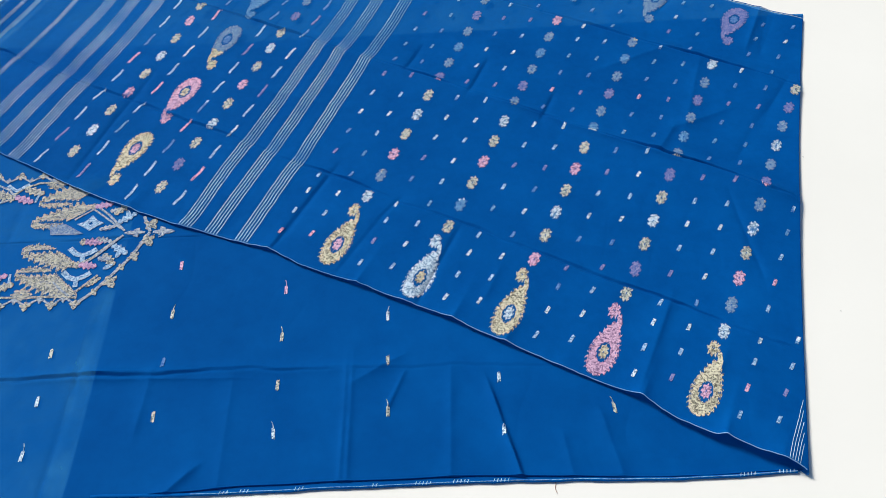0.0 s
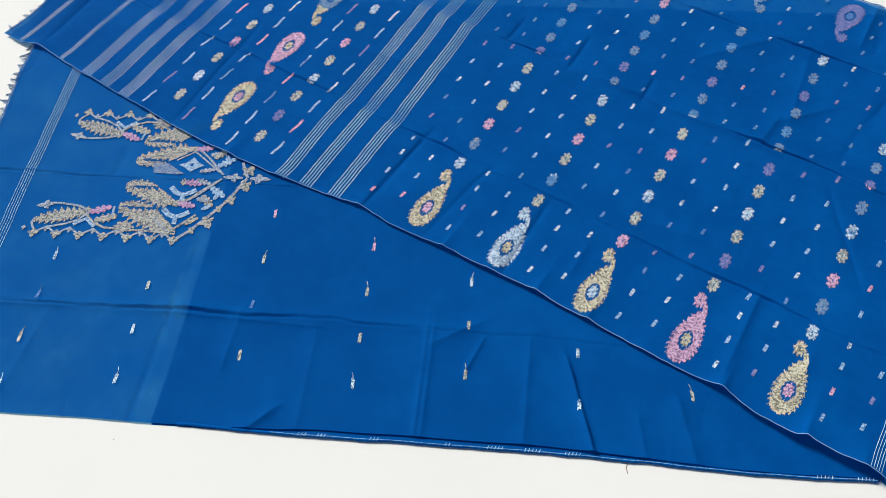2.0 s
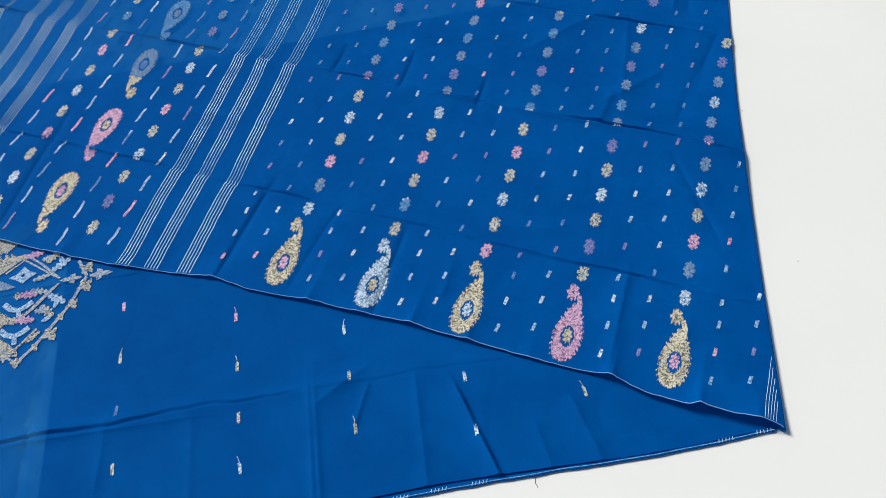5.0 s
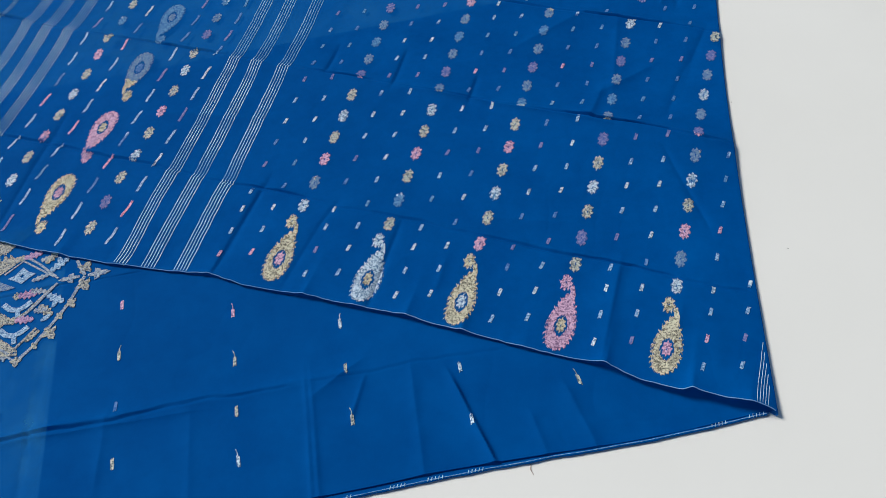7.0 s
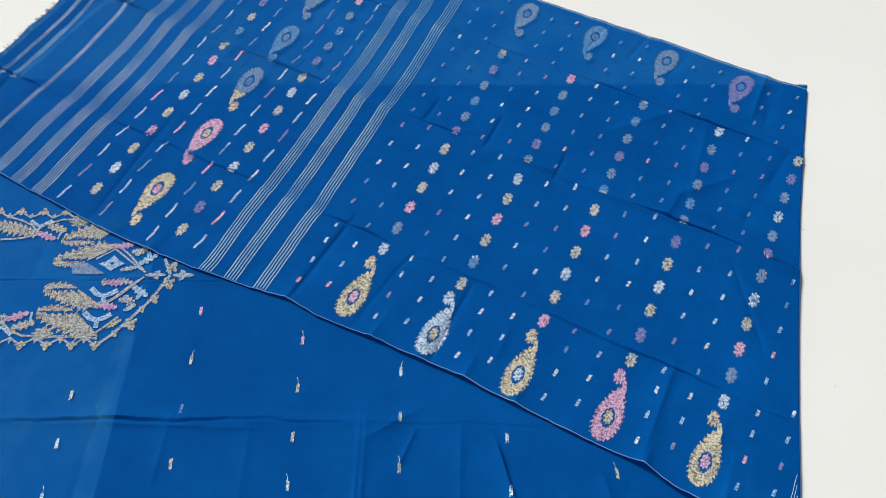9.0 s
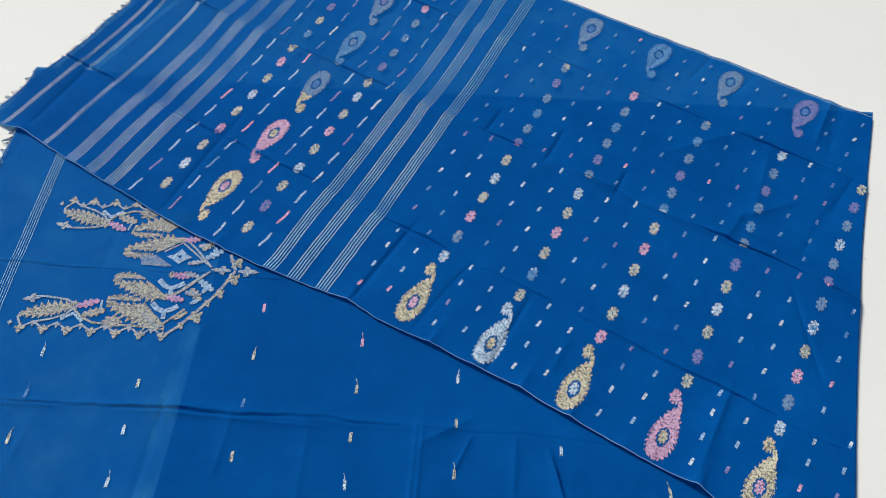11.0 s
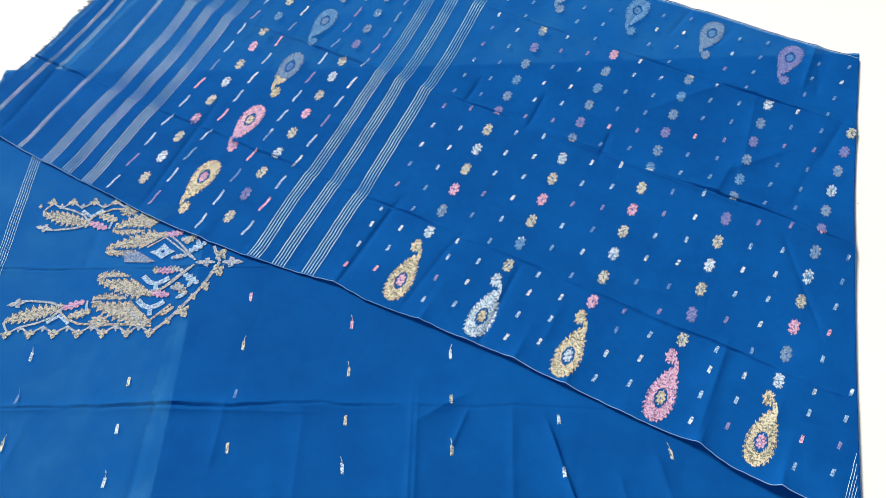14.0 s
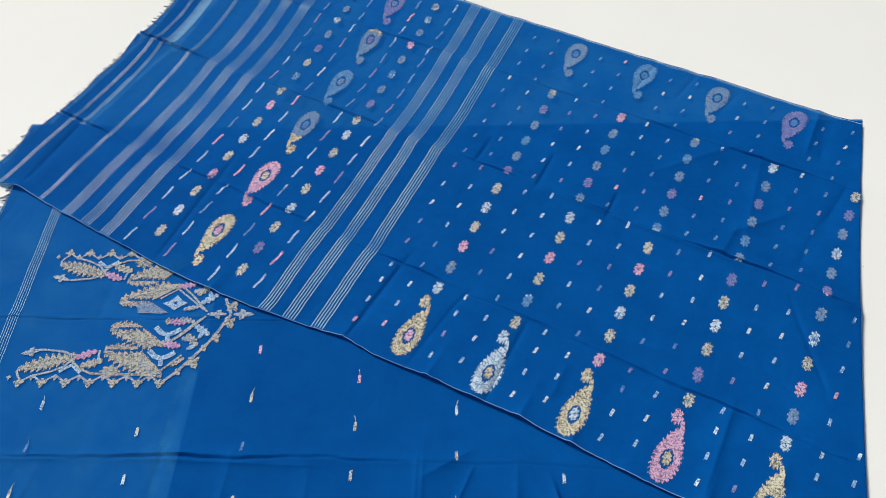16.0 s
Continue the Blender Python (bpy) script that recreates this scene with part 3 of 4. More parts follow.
flower_mesh, dash_mesh, bar_mesh, low_dash_mesh = [], [], [], []
for q in range(5):
    flower_mesh.append(woven(rosette(0.0104, 0.0192), -0.0108, 0.0108, -0.0196, 0.0196, 0.0020, q))
    v, f = woven(lambda x, y: True, -0.0029, 0.0029, -0.0072 - 0.0004 * q, 0.0074, 0.0029, q, 0.0010)
    dash_mesh.append(([(x + 0.12 * y, y, z) for x, y, z in v], f))
    v, f = woven(lambda x, y: True, -0.0028, 0.0028, -0.0200 - 0.0005 * q, 0.0205, 0.0028, q, 0.0016)
    bar_mesh.append(([(x + 0.09 * y + 0.0008 * math.sin(y * 160 + q), y, z) for x, y, z in v], f))
    curl = [(-0.0006 + 0.003 * (t / 6) ** 2 * (1 if q % 2 else -1), 0.009 + 0.0022 * t) for t in range(7)]
    strip = [(x, y) for x, y in curl] + [(x + 0.0011, y) for x, y in reversed(curl)]
    body = woven(lambda x, y: True, -0.0028, 0.0028, -0.0088, 0.0088, 0.0028, q, 0.0014)
    low_dash_mesh.append(joined(body, plate(strip, 0.0003)) if q % 3 else body)

rnd = random.Random(11)
DULL = {DULL_GOLD: DULL_GOLD, DULL_SILVER: DULL_SILVER, FAINT: FAINT, DULL_PINK: DULL_PINK, GOLD: DULL_GOLD, PALE_GOLD: DULL_GOLD, SILVER: DULL_SILVER, PINK: DULL_PINK, ICE: FAINT}


def drape(name, piece, mat, s, w, fn, parent, level=0.0, turn=0.0, lift=0.0003, tail=0.0):
    """Lay a woven figure on a layer; faces where shine() is low take the duller copy, painting lost glint. tail: how
    much more readily its near end stays bright.
    """
    v, f = piece
    me = mesh_of(name, [fn(s + x - turn * y, w + y + turn * x, lift + z) for x, y, z in v], f, mat)
    if fn is top_at and DULL[mat] is not mat:
        me.materials.append(DULL[mat])
        for q, face in zip(me.polygons, f):
            x, y = sum(v[i][0] for i in face) / len(face), sum(v[i][1] for i in face) / len(face)
            q.material_index = 0 if shine(s + x, w + y) + level + 0.16 * noise.noise(((s + x) * 160, (w + y) * 60, 5.0)) > (-tail if y < -0.045 else 0) else 1
    return child(name, me, parent)


def put(meshes, mat, s, w, fn, parent, name, spread=0.35):
    w = clear(w) if fn is top_at else w
    return drape(name, rnd.choice(meshes), mat, s, w, fn, parent, rnd.uniform(-spread, spread), rnd.uniform(-0.06, 0.06))


def clear(w):
    """Keep a motif off the steep face of a fold."""
    for q in (0.158, 0.511, 0.856):
        if abs(w - q) < 0.012:
            return q - 0.012 if w < q + 0.004 else q + 0.012
    return w


bpy.context.view_layer.update()
ROW_COLOURS = (SILVER, PALE_GOLD, PINK, PALE_GOLD)
for j in range(0, 5):
    for k in range(13):
        s, w = PITCH * j, row_w(k, 0)
        if s > fold_s(w) - 0.004 or w > 0.86:
            continue
        put(flower_mesh, ROW_COLOURS[(k - j) % 4], s, w, top_at, top, "flower")
for j in range(-1, 5):
    for i in (1, 2):
        for k in range(-3, 16):
            s, w = PITCH * (j + i / 3) + 0.002, row_w(k, i) - (0.003 if k < 0 else 0)
            if s > fold_s(w) - 0.006 or w > FAR_W - 0.025 or w < near_w(s) + 0.022:
                continue
            mat = (SILVER, ICE, rnd.choice((PINK, SILVER, DULL_PINK)), ICE)[(k - j) % 4]
            put(dash_mesh, mat, s, w, top_at, top, "dash", 0.48)


def paisley_inside(x, y):
    """Body with stepped teeth round an open eye, then a neck that hooks over to a small flower."""
    up = y - 0.002
    q = up / 0.0690 if up >= 0 else -up / 0.0490
    if q < 1:
        c = math.sqrt(1 - q * q)
        saw = (y / 0.0098) % 1.0
        if up >= 0:
            half, mid, tooth = 0.0205 * c * (1 - 0.50 * q ** 1.5), 0.0036 * q * q, saw
        else:
            half, mid, tooth = 0.0205 * c ** 0.85, -0.0034 * q * q, 1 - saw
        if abs(x - mid) < half + 0.0082 * tooth * (0.45 + 0.55 * c):
            return math.hypot(x / 0.0112, (y - 0.003) / 0.0215) > 1
    if 0.054 < y < 0.090:
        k = (y - 0.054) / 0.036
        left = 0.0030 - 0.0060 * k + 0.006 * k * (1 - k) * 2
        if left < x < left + 0.0085:
            return True
    return rosette(0.0110, 0.0180, -0.0095, 0.0930, 0.14)(x, y)


PAISLEY = woven(paisley_inside, -0.0290, 0.0290, -0.055, 0.113, 0.0024, 3, 0.0024)
HEART = woven(rosette(0.0082, 0.0160, 0.0, 0.004, 0.14), -0.0086, 0.0086, -0.014, 0.022, 0.0019, 4)


def turned(piece):
    """The figure turned end for end."""
    v, f = piece
    return [(-x, -y, z) for x, y, z in v], f


for j, mat, core in ((0, GOLD, PINK), (1, SILVER, GOLD), (2, GOLD, SILVER), (3, PINK, GOLD), (4, GOLD, PINK)):
    drape("paisley", PAISLEY, mat, PITCH * j + 0.001, 0.0, top_at, top, 0.20)
    drape("paisley_heart", HEART, core, PITCH * j + 0.001, 0.0, top_at, top, 0.30)
for j, mat, core in ((0, DULL_GOLD, FAINT), (1, DULL_SILVER, DULL_SILVER), (2, DULL_GOLD, DULL_SILVER), (3, DULL_PINK, FAINT)):
    drape("paisley", turned(PAISLEY), mat, PITCH * j, 1.04, top_at, top)
    drape("paisley_heart", turned(HEART), core, PITCH * j, 1.04, top_at, top)

# the end panel: a column of paisleys, rosettes and broken lines between two sets of stripes
for q, (mat, core) in enumerate(((GOLD, PINK), (PINK, GOLD), (GOLD, FAINT), (DULL_SILVER, DULL_GOLD), (GOLD, PINK), (PINK, GOLD))):
    w = 0.042 + q * 0.193
    drape("paisley", turned(PAISLEY), mat, -0.526, w, top_at, top, 0.15 if q < 2 else -0.9 if q == 2 else -0.4, 0.0, 0.0003, 1.4 if q == 2 else 0.0)
    drape("paisley_heart", turned(HEART), core, -0.526, w, top_at, top, 0.2 if q < 2 else -0.6)
for s0, order in ((-0.648, (PALE_GOLD, SILVER, PALE_GOLD, PINK)), (-0.412, (PALE_GOLD, PINK, PALE_GOLD, SILVER))):
    for k in range(17):
        w = -0.026 + k * 0.0668
        if w < FAR_W - 0.02:
            put(flower_mesh, order[k % 4], s0, w, top_at, top, "flower")
for c, s0 in enumerate((-0.706, -0.594, -0.461, -0.358)):
    for k in range(18):
        w = (0.003, 0.010, 0.005, -0.032)[c] + (k - 1) * 0.0685
        mat = (ICE, rnd.choice((PINK, DULL_PINK, DULL_PINK, ICE)), ICE, SILVER if c % 2 else ICE)[(k + c) % 4]
        if near_w(s0) + 0.03 < w < FAR_W - 0.03:
            put(bar_mesh, mat, s0, w, top_at, top, "long_dash", 0.45)


def stripe(fn, a0, b0, a1, b1, width, mat, parent, n=160, lift=0.0005, band=0.0):
    """One metallic yarn; band: the place of its stripe, all of whose yarns stray together."""
    v, f, levels = [], [], []
    own = random.Random(round(a0 * 1e5)).uniform(-0.10, 0.10)
    for i in range(n + 1):
        t = i / n
        a, b = a0 + t * (a1 - a0), b0 + t * (b1 - b0)
        wob = 0.0003 * noise.noise((a * 90, b * 30, 0)) + 0.0022 * noise.noise((band * 31, b * 9, 3.0)) + 0.0009 * noise.noise((band * 31, b * 34, 7.0))
        wide = width * (1 + 0.25 * noise.noise((a * 300, b * 60, 2.0)))
        for q, h in ((-0.5, 0), (0, 0.0003), (0.5, 0)):
            v.append(fn(a + q * wide + wob, b, lift + h))
        if i:
            k = 3 * i
            f += [(k - 3, k - 2, k + 1, k), (k - 2, k - 1, k + 2, k + 1)]
            # tone of each stretch follows the painted glint, not the lamp
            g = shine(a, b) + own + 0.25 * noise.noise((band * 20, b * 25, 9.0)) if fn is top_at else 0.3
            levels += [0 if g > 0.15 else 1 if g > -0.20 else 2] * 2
    me = mesh_of("stripe", v, f, mat)
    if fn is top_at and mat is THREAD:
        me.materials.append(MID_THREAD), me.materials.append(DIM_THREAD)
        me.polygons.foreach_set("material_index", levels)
    return child("stripe", me, parent)


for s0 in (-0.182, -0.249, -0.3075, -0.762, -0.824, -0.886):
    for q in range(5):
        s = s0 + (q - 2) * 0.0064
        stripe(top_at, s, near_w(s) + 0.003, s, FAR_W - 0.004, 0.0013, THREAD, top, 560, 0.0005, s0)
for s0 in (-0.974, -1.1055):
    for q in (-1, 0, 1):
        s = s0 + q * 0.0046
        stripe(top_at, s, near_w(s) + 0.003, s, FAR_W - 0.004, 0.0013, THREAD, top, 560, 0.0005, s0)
for q in range(5):
    s = 0.887 + q * 0.0047
    w1 = 0.0
    while fold_s(w1) > s + 0.004 and w1 < 0.2:
        w1 += 0.002
    while fold_s(w1) < s + 0.004 and w1 > -0.055:
        w1 -= 0.002
    if w1 > -0.05:
        stripe(top_at, s, near_w(s) + 0.003, s, w1, 0.0010, MID_THREAD, top, 60)
for q in range(5):
    a = -0.4765 + q * 0.0052
    stripe(low_at, a - 0.004, 0.325, a + 0.018, -0.525, 0.0011, MID_THREAD, low)
for a0, n in ((0.213, 3), (0.246, 3), (0.334, 3), (0.456, 2), (0.534, 5), (0.595, 5), (0.660, 5), (1.059, 5), (1.123, 5)):
    for q in range(n):
        a = a0 + (q - (n - 1) / 2) * 0.0058
        stripe(under_at, a - 0.001, under_edge(a) - 0.0015, a + 0.0012, under_edge(a) + 0.0045, 0.0012, MID_THREAD, under, 6, 0.0037)

# dashes of the lower layer
for a, bs in ((-0.33, (-0.21, -0.298, -0.388, -0.48)), (-0.13, (-0.264, -0.358, -0.455)), (0.076, (0.021, -0.081, -0.191, -0.292, -0.396)),
              (0.284, (-0.147, -0.249, -0.347, -0.436)), (0.477, (-0.215, -0.309, -0.405)), (0.672, (-0.349, -0.448)), (0.864, (-0.417,))):
    for b in bs:
        mat = PINK if b in (-0.081, -0.147) else FAINT if b in (-0.298, -0.292) else PALE_GOLD if (a * 100 + b * 1000) % 3 > 1.3 else SILVER
        put(low_dash_mesh, mat, a, b, low_at, low, "dash")


# ---- the woven neck motif on the lower layer: a along it, h away from its axis ----
AXIS = 0.005


def ribbon_plate(points, width):
    left, right = [], []
    for i, (x, y) in enumerate(points):
        x0, y0 = points[max(i - 1, 0)]
        x1, y1 = points[min(i + 1, len(points) - 1)]
        n = math.hypot(x1 - x0, y1 - y0) or 1
        nx, ny = -(y1 - y0) / n * width / 2, (x1 - x0) / n * width / 2
        left.append((x + nx, y + ny)), right.append((x - nx, y - ny))
    v = [(x, y, 0.0006) for x, y in left + right] + [(x, y, -0.0004) for x, y in left + right]
    m = len(points)
    f = []
    for i in range(m - 1):
        f += [(i, m + i, m + i + 1, i + 1), (i, i + 1, 2 * m + i + 1, 2 * m + i), (m + i, 3 * m + i, 3 * m + i + 1, m + i + 1)]
    return v, f


def leaf_plate(x0, y0, x1, y1, width, teeth=0):
    """A leaf from stalk to tip; teeth: steps along each edge, as on a woven feather."""
    n = math.hypot(x1 - x0, y1 - y0)
    dx, dy = (x1 - x0) / n, (y1 - y0) / n
    m = max(teeth, 4) * 2
    side = []
    for i in range(m + 1):
        t = i / m
        r = width / 2 * (math.sin(math.pi * min(t * 0.86 + 0.08, 1)) ** 0.7)
        if teeth:
            r *= 1.32 if i % 2 else 0.58
        side.append((t * n, r))
    pts = [(x0 + dx * t - dy * r, y0 + dy * t + dx * r) for t, r in side] + [(x0 + dx * t + dy * r, y0 + dy * t - dx * r) for t, r in reversed(side)]
    k = len(side)
    v = [(x, y, 0.0007) for x, y in pts] + [(x, y, -0.0004) for x, y in pts]
    f = [(i, i + 1, 2 * k - 2 - i, 2 * k - 1 - i) for i in range(k - 1)]
    f += [(i, 2 * k + i, 2 * k + (i + 1) % (2 * k), (i + 1) % (2 * k)) for i in range(2 * k)]
    return v, f


def bud_plate(x, y, dx, dy, size, wide=1.0):
    """A three-lobed woven bud that points along (dx, dy)."""
    n = math.hypot(dx, dy)
    dx, dy = dx / n, dy / n
    shape = ((0.10, 0.0), (0.20, 0.28), (0.52, 0.30), (0.40, 0.52), (0.20, 0.56), (0.22, 0.76), (0.0, 1.0))
    pts = [(a * wide, b) for a, b in shape] + [(-a * wide, b) for a, b in reversed(shape[:-1])]
    return plate([(x + size * (b * dx - a * dy), y + size * (b * dy + a * dx)) for a, b in pts], 0.0006)


def neck(name, piece, mat, sides=(1, -1)):
    for sgn in sides:
        v, f = piece
        mid = low_xy(sum(q[0] for q in v) / len(v), AXIS + sgn * sum(q[1] for q in v) / len(v))
        mu, mv = top_uv(mid.x, mid.y)
        if mv > near_w(mu) + 0.002:
            continue
        if sgn > 0:
            f = [tuple(reversed(q)) for q in f]
        child(name, mesh_of(name, [low_at(x, AXIS + sgn * y, 0.0006 + z) for x, y, z in v], f, mat), low)


NECK_GOLD = zari_material("neck_gold_zari", (0.14, 0.15, 0.13), (0.54, 0.52, 0.40), 0.3, 0.5, 0.86)
NECK_DULL = zari_material("neck_gold_zari_under_weave", (0.22, 0.27, 0.30), (0.54, 0.58, 0.55), 0.2, 0.55, 0.70)
NECK_PINK = zari_material("neck_pink_zari", (0.34, 0.18, 0.32), (0.64, 0.40, 0.54), 0.2, 0.55, 0.80)
NECK_ICE = zari_material("neck_ice_zari", (0.13, 0.27, 0.46), (0.46, 0.62, 0.74), 0.2, 0.5, 0.78)
NECK_FILL = zari_material("neck_zari_behind_weave", (0.20, 0.27, 0.32), (0.40, 0.46, 0.46), 0.0, 0.7, 0.55, relief=0.2)
BUDS = (-0.1126, -0.157, -0.2053, -0.254, -0.3017, -0.349, -0.395)
zig = [(-0.112, 0.160)]
for p, q in zip(BUDS, BUDS[1:]):
    zig += [(p - 0.005, 0.161), (0.5 * (p + q), 0.148), (q + 0.005, 0.161)]


def flame(a, period=0.0120):
    """Stepped teeth along an edge: rises to a point and drops."""
    return (a / period) % 1.0


def plume_inside(tip, base, rib, root):
    """Half a woven plume: a jagged vane outside its rib, cut at a slant towards the root, and a lesser vane inside it."""
    knee = tip + 0.57 * (base - tip)

    def inside(a, h):
        if not tip < a < base:
            return False
        inner = rib if a < knee else rib + (root - rib) * (a - knee) / (base - knee)
        t = (a - tip) / (base - tip)
        outer = rib + 0.004 + (root + 0.001 - rib) * min(t / 0.70, 1.0) ** 0.9 + 0.0125 * (1 - flame(a)) * (1 - step(0.70, 0.85, t))
        gap = 0.0016 + 0.0078 * flame(a + 0.003, 0.0125) if 0.12 < t < 0.56 else 0.0016 if t < 0.6 else 0.0
        if inner + gap < h < outer:
            return True
        if t < 0.53:
            lesser = rib - 0.0016 - (0.017 * math.sin(math.pi * min(t / 0.53 * 0.85 + 0.12, 1.0)) ** 0.8) * (0.55 + 0.45 * flame(a))
            return lesser < h < rib - 0.0014
        return False
    return inside


def spray_inside(a, h):
    """The plume of the outer arm, jagged on both edges."""
    t = (-0.309 - a) / 0.095
    if not 0 < t < 1:
        return False
    mid = 0.107 + 0.024 * t
    half = 0.0185 * math.sin(math.pi * min(t * 0.78 + 0.12, 1.0)) ** 0.8
    return mid - half * (0.40 + 0.75 * flame(-a)) < h < mid + half * (0.55 + 0.60 * flame(-a + 0.004))


neck("fill", plate([(-0.208, 0.031), (-0.176, 0.030), (-0.134, 0.003), (-0.150, 0.001), (-0.200, 0.003)], 0.0003), NECK_FILL, (1,))
neck("border_line", ribbon_plate(zig + [(-0.400, 0.152), (-0.407, 0.140), (-0.404, 0.128)], 0.0045), NECK_DULL)
for p in BUDS:
    neck("bud", bud_plate(p, 0.155, 0.0, 1.0, 0.022), NECK_GOLD)
    neck("bud_leaf", bud_plate(p - 0.023, 0.148, 0.0, 1.0, 0.013, 0.8), NECK_DULL)
neck("inner_line", ribbon_plate([(-0.112, 0.150), (-0.140, 0.147), (-0.172, 0.1455), (-0.216, 0.1455), (-0.256, 0.1435), (-0.283, 0.133), (-0.308, 0.109)], 0.0048), NECK_GOLD)
neck("inner_line", ribbon_plate([(-0.300, 0.108), (-0.316, 0.128), (-0.340, 0.140), (-0.374, 0.150)], 0.0045), NECK_DULL)
for leg in ([(0.000, 0.001), (-0.010, 0.022)], [(-0.010, 0.022), (-0.019, 0.042)], [(-0.019, 0.042), (-0.028, 0.061)], [(-0.028, 0.061), (-0.054, 0.098), (-0.087, 0.142), (-0.107, 0.160)]):
    neck("v_line", ribbon_plate(leg, 0.0062), NECK_DULL)
for x, y, size in ((-0.006, 0.012, 0.026), (-0.025, 0.053, 0.020), (-0.043, 0.080, 0.014), (-0.062, 0.108, 0.026), (-0.084, 0.136, 0.014)):
    neck("v_leaf", bud_plate(x - 0.003, y - 0.004, 0.55, 0.85, size * 1.25), NECK_GOLD)
neck("tip_leaf", bud_plate(0.006, 0.0, 1.0, 0.0, 0.044, 0.62), NECK_DULL, (1,))
neck("tip_leaf", bud_plate(-0.010, 0.0, -1.0, 0.0, 0.042, 0.55), NECK_DULL, (1,))
neck("plume", woven(spray_inside, -0.406, -0.308, 0.080, 0.160, 0.0024, 6, 0.0016), NECK_GOLD)
neck("stem", ribbon_plate([(-0.307, 0.101), (-0.322, 0.094), (-0.338, 0.0915), (-0.372, 0.0885), (-0.388, 0.090)], 0.0046), NECK_DULL)
neck("stem_flower", bud_plate(-0.378, 0.091, -1.0, 0.22, 0.036, 0.62), NECK_DULL)
neck("knot", petal_plate(0.010, 0.013, -0.305, 0.106, seed=2), NECK_GOLD)
neck("petal", leaf_plate(-0.299, 0.108, -0.258, 0.091, 0.017, 3), NECK_PINK)
neck("petal", leaf_plate(-0.283, 0.128, -0.240, 0.113, 0.019, 3), NECK_GOLD)
neck("chevron", ribbon_plate([(-0.322, 0.140), (-0.300, 0.124), (-0.278, 0.142)], 0.008), NECK_ICE)
neck("stub", ribbon_plate([(-0.2535, 0.090), (-0.250, 0.112)], 0.0048), NECK_ICE)
neck("rosette", woven(rosette(0.020, 0.0155, -0.219, 0.138, 0.08), -0.240, -0.198, 0.122, 0.154, 0.0023, 3), NECK_GOLD)
for dh, da in ((0.0, 0.0), (-0.063, -0.005)):
    if dh:
        neck("plume", woven(plume_inside(-0.245, -0.124, 0.0345, 0.0740), -0.246, -0.123, 0.008, 0.100, 0.0030, 7, 0.0016), NECK_GOLD)
    else:
        neck("plume", woven(plume_inside(-0.243, -0.114, 0.0880, 0.1390), -0.244, -0.113, 0.062, 0.160, 0.0030, 8, 0.0016), NECK_GOLD)
    neck("petal", leaf_plate(-0.126, 0.073 + dh * 0.87, -0.090, 0.079 + dh * 0.92, 0.016, 3), NECK_PINK, (-1,) if dh else (1, -1))
    neck("knot", petal_plate(0.008, 0.009, -0.129, 0.073 + dh * 0.87, seed=2), NECK_GOLD, (-1,) if dh else (1, -1))
    neck("bird", ribbon_plate([(-0.152, 0.089 + 0.9 * dh), (-0.138, 0.103 + 0.9 * dh), (-0.123, 0.108 + 0.9 * dh), (-0.109, 0.102 + 0.9 * dh), (-0.098, 0.093 + 0.9 * dh)], 0.011), NECK_ICE, (-1,) if dh else (1, -1))
    neck("bird_tail", ribbon_plate([(-0.123, 0.104 + 0.9 * dh), (-0.121, 0.126 + 0.9 * dh)], 0.009), NECK_ICE, (-1,) if dh else (1, -1))
neck("rail", ribbon_plate([(-0.128, 0.146), (-0.150, 0.128), (-0.166, 0.112)], 0.004), NECK_DULL)
neck("rail", ribbon_plate([(-0.060, 0.012), (-0.084, 0.036), (-0.104, 0.058), (-0.126, 0.072)], 0.0048), NECK_GOLD, (-1,))
neck("leaf", leaf_plate(-0.104, 0.012, -0.072, 0.020, 0.012, 3), NECK_DULL)
neck("leaf", leaf_plate(-0.092, 0.060, -0.066, 0.062, 0.013, 3), NECK_DULL)
neck("leaf", leaf_plate(-0.076, 0.086, -0.058, 0.076, 0.010), NECK_ICE)
neck("leaf", leaf_plate(-0.100, 0.126, -0.076, 0.106, 0.010, 3), NECK_GOLD)
neck("rosette", petal_plate(0.010, 0.009, -0.236, 0.030, seed=4), NECK_GOLD)
neck("sprig", ribbon_plate([(-0.118, 0.137), (-0.100, 0.118), (-0.083, 0.100)], 0.0046), NECK_GOLD)
neck("sprig", ribbon_plate([(-0.124, 0.076), (-0.094, 0.052), (-0.052, 0.006)], 0.0046), NECK_DULL)
neck("leaf", leaf_plate(-0.082, 0.050, -0.056, 0.078, 0.016, 3), NECK_GOLD)
neck("leaf", leaf_plate(-0.070, 0.028, -0.036, 0.052, 0.016, 3), NECK_ICE)
neck("leaf", leaf_plate(-0.056, 0.060, -0.050, 0.040, 0.010), NECK_ICE)
neck("lozenge", plate([(-0.152, 0.028), (-0.138, 0.034), (-0.125, 0.050), (-0.112, 0.036), (-0.098, 0.029), (-0.112, 0.020), (-0.124, 0.010), (-0.138, 0.020)], 0.0006,
                      [(-0.130, 0.029), (-0.127, 0.030), (-0.125, 0.034), (-0.122, 0.030), (-0.119, 0.029), (-0.122, 0.027), (-0.125, 0.024), (-0.128, 0.027)]), NECK_ICE, (1,))
neck("lozenge_edge", ribbon_plate([(-0.160, 0.040), (-0.126, 0.066), (-0.060, 0.012)], 0.004), NECK_DULL, (1,))

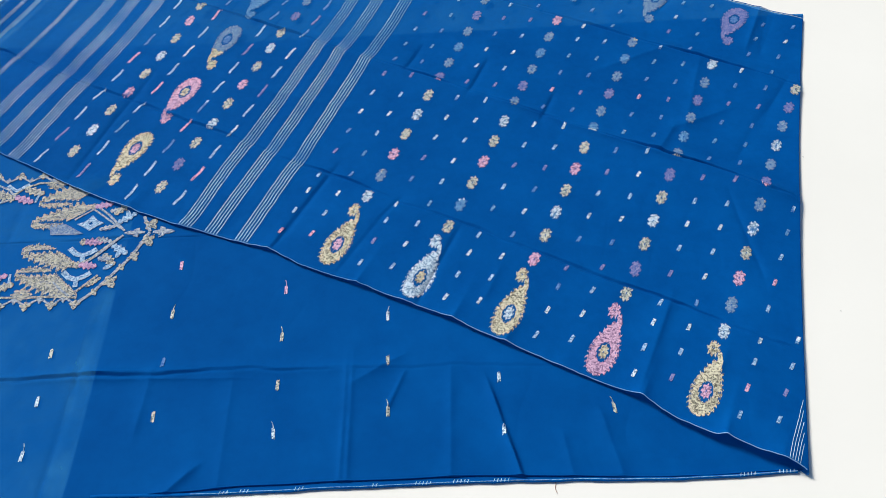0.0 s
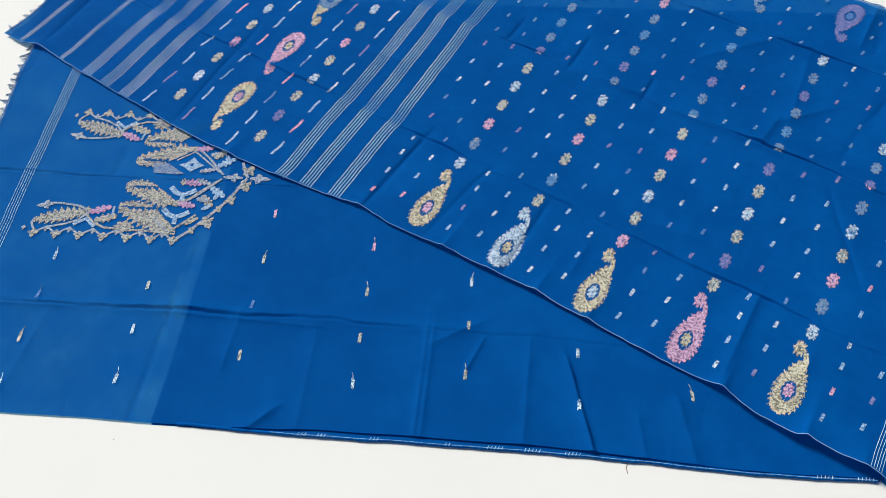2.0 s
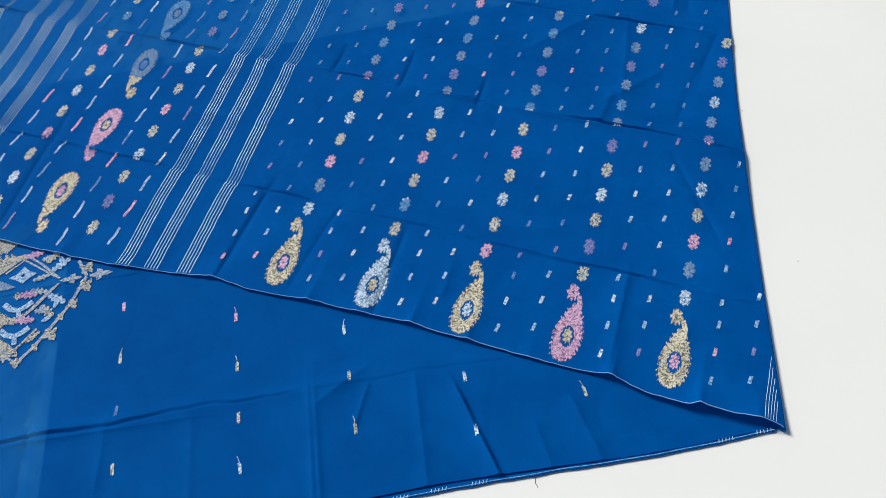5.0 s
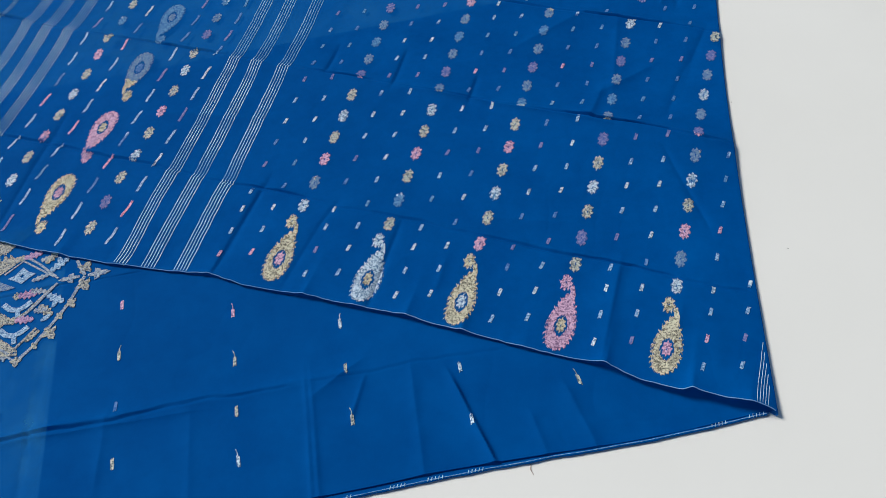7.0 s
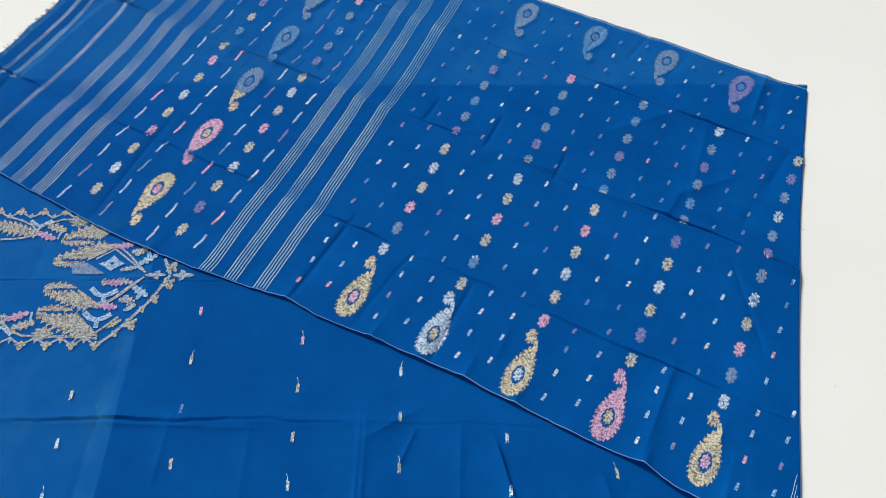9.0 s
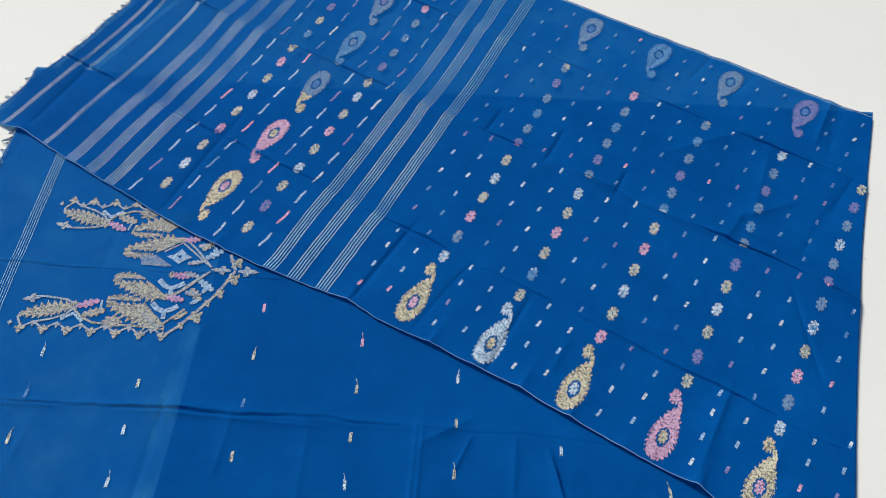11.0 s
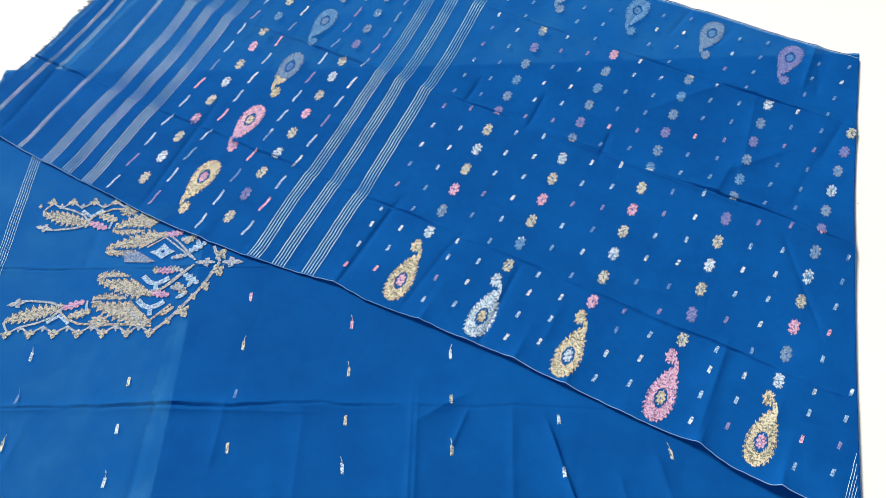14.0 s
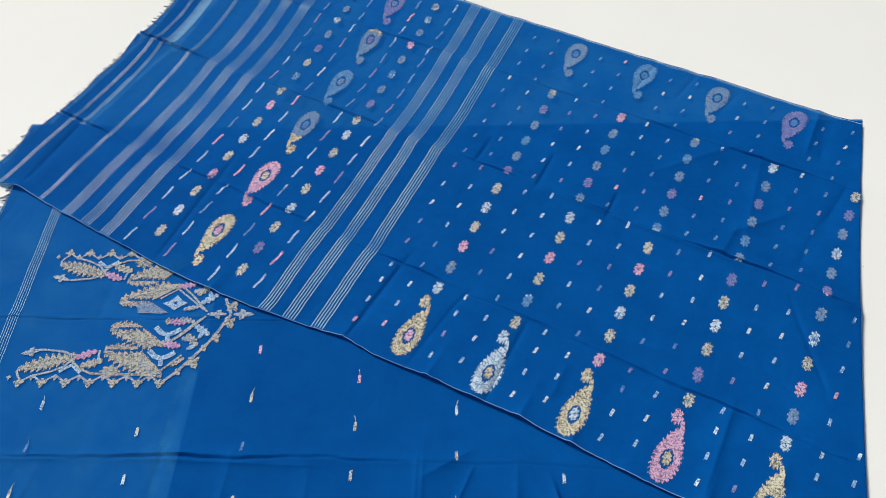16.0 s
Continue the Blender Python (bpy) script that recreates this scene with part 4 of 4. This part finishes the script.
# ---- fringes ----
def fringe(fn, points, parent, out, seed, tuft=9):
    """Loose warp ends that cling together in tufts."""
    rnd2 = random.Random(seed)
    v, f = [], []
    for n, (a, b) in enumerate(points):
        if n % tuft == 0:
            da, db = points[min(n + tuft // 2, len(points) - 1)]
            far = out.normalized() + Vector((rnd2.uniform(-0.2, 0.2), rnd2.uniform(-0.45, 0.45), 0))
            tip = fn(da, db) + far.normalized() * rnd2.choice((0.010, 0.016, 0.020, 0.025))
        p = fn(a, b, 0.0003)
        end = tip + Vector((rnd2.uniform(-0.003, 0.003), rnd2.uniform(-0.003, 0.003), 0))
        if rnd2.random() < 0.15:
            end = p + (out + Vector((rnd2.uniform(-0.3, 0.3), rnd2.uniform(-0.5, 0.5), 0))) * rnd2.uniform(0.008, 0.020)
        d = Vector((end.x - p.x, end.y - p.y, 0))
        length = d.length
        side = Vector((-d.y, d.x, 0)).normalized()
        bendy, half, k = rnd2.uniform(-0.15, 0.15), rnd2.uniform(0.0005, 0.0011), len(v)
        for t in range(4):
            q = t / 3
            c = p + d * q + side * (bendy * length * q * (1 - q) * 2)
            c.z = p.z + (FLOOR + 0.0012 - p.z) * min(q * 2.2, 1)
            v += [c - side * half * (1 - 0.5 * q), c + side * half * (1 - 0.5 * q), c + Vector((0, 0, half))]
            if t:
                m = k + 3 * t
                f += [(m - 3, m, m + 2, m - 1), (m - 1, m + 2, m + 1, m - 2)]
    return tagged(child("fringe", mesh_of("fringe", v, f, FRINGE), parent, "short loose thread fringe"), kind="stuff")


fringe(top_at, [(LEFT_S + 0.004, -0.095 + i * 1.2 / 900) for i in range(900)], top, Vector((-0.92, 0.38, 0)), 1, 6)
fringe(low_at, [(-0.572 - 0.028 * step(0.0, 0.37, b) - 0.030 * step(0.36, 0.45, b), b) for b in [0.59 - i * 1.10 / 430 for i in range(430)]], low, Vector((-0.98, -0.12, 0)), 2)

# ---- scraps on the floor ----
SCRAP, _, scrap_bsdf, _ = material("brown_thread")
scrap_bsdf.inputs["Base Color"].default_value, scrap_bsdf.inputs["Roughness"].default_value = (0.30, 0.17, 0.11, 1), 0.8
hair = [Vector((0.1757 + 0.0022 * (i / 12) + 0.001 * math.sin(i * 0.7), -0.423 - 0.0195 * (i / 12), FLOOR + 0.0005 + 0.0006 * math.sin(i * 0.26))) for i in range(13)]
tagged(new("thread_scrap", mesh_of("thread_scrap", *tube(hair, 0.0004, 6), SCRAP, True)), "short brown loose thread lying on the floor", "thread")
LINT, _, lint_bsdf, _ = material("grey_lint")
lint_bsdf.inputs["Base Color"].default_value, lint_bsdf.inputs["Roughness"].default_value = (0.34, 0.35, 0.33, 1), 0.9
for x, y, r in ((0.7127, -0.0705, 0.0010), (0.725, 0.3177, 0.0013), (-0.663, -0.536, 0.0012)):
    speck = [Vector((x + r * 1.6 * (i / 5 - 0.5), y + r * 0.7 * math.sin(i * 1.3), FLOOR + 0.0006)) for i in range(6)]
    tagged(new("lint", mesh_of("lint", *tube(speck, 0.0006, 6, 0.8), LINT, True)), "tiny grey speck of lint on the floor", "lint", "lint on the floor")
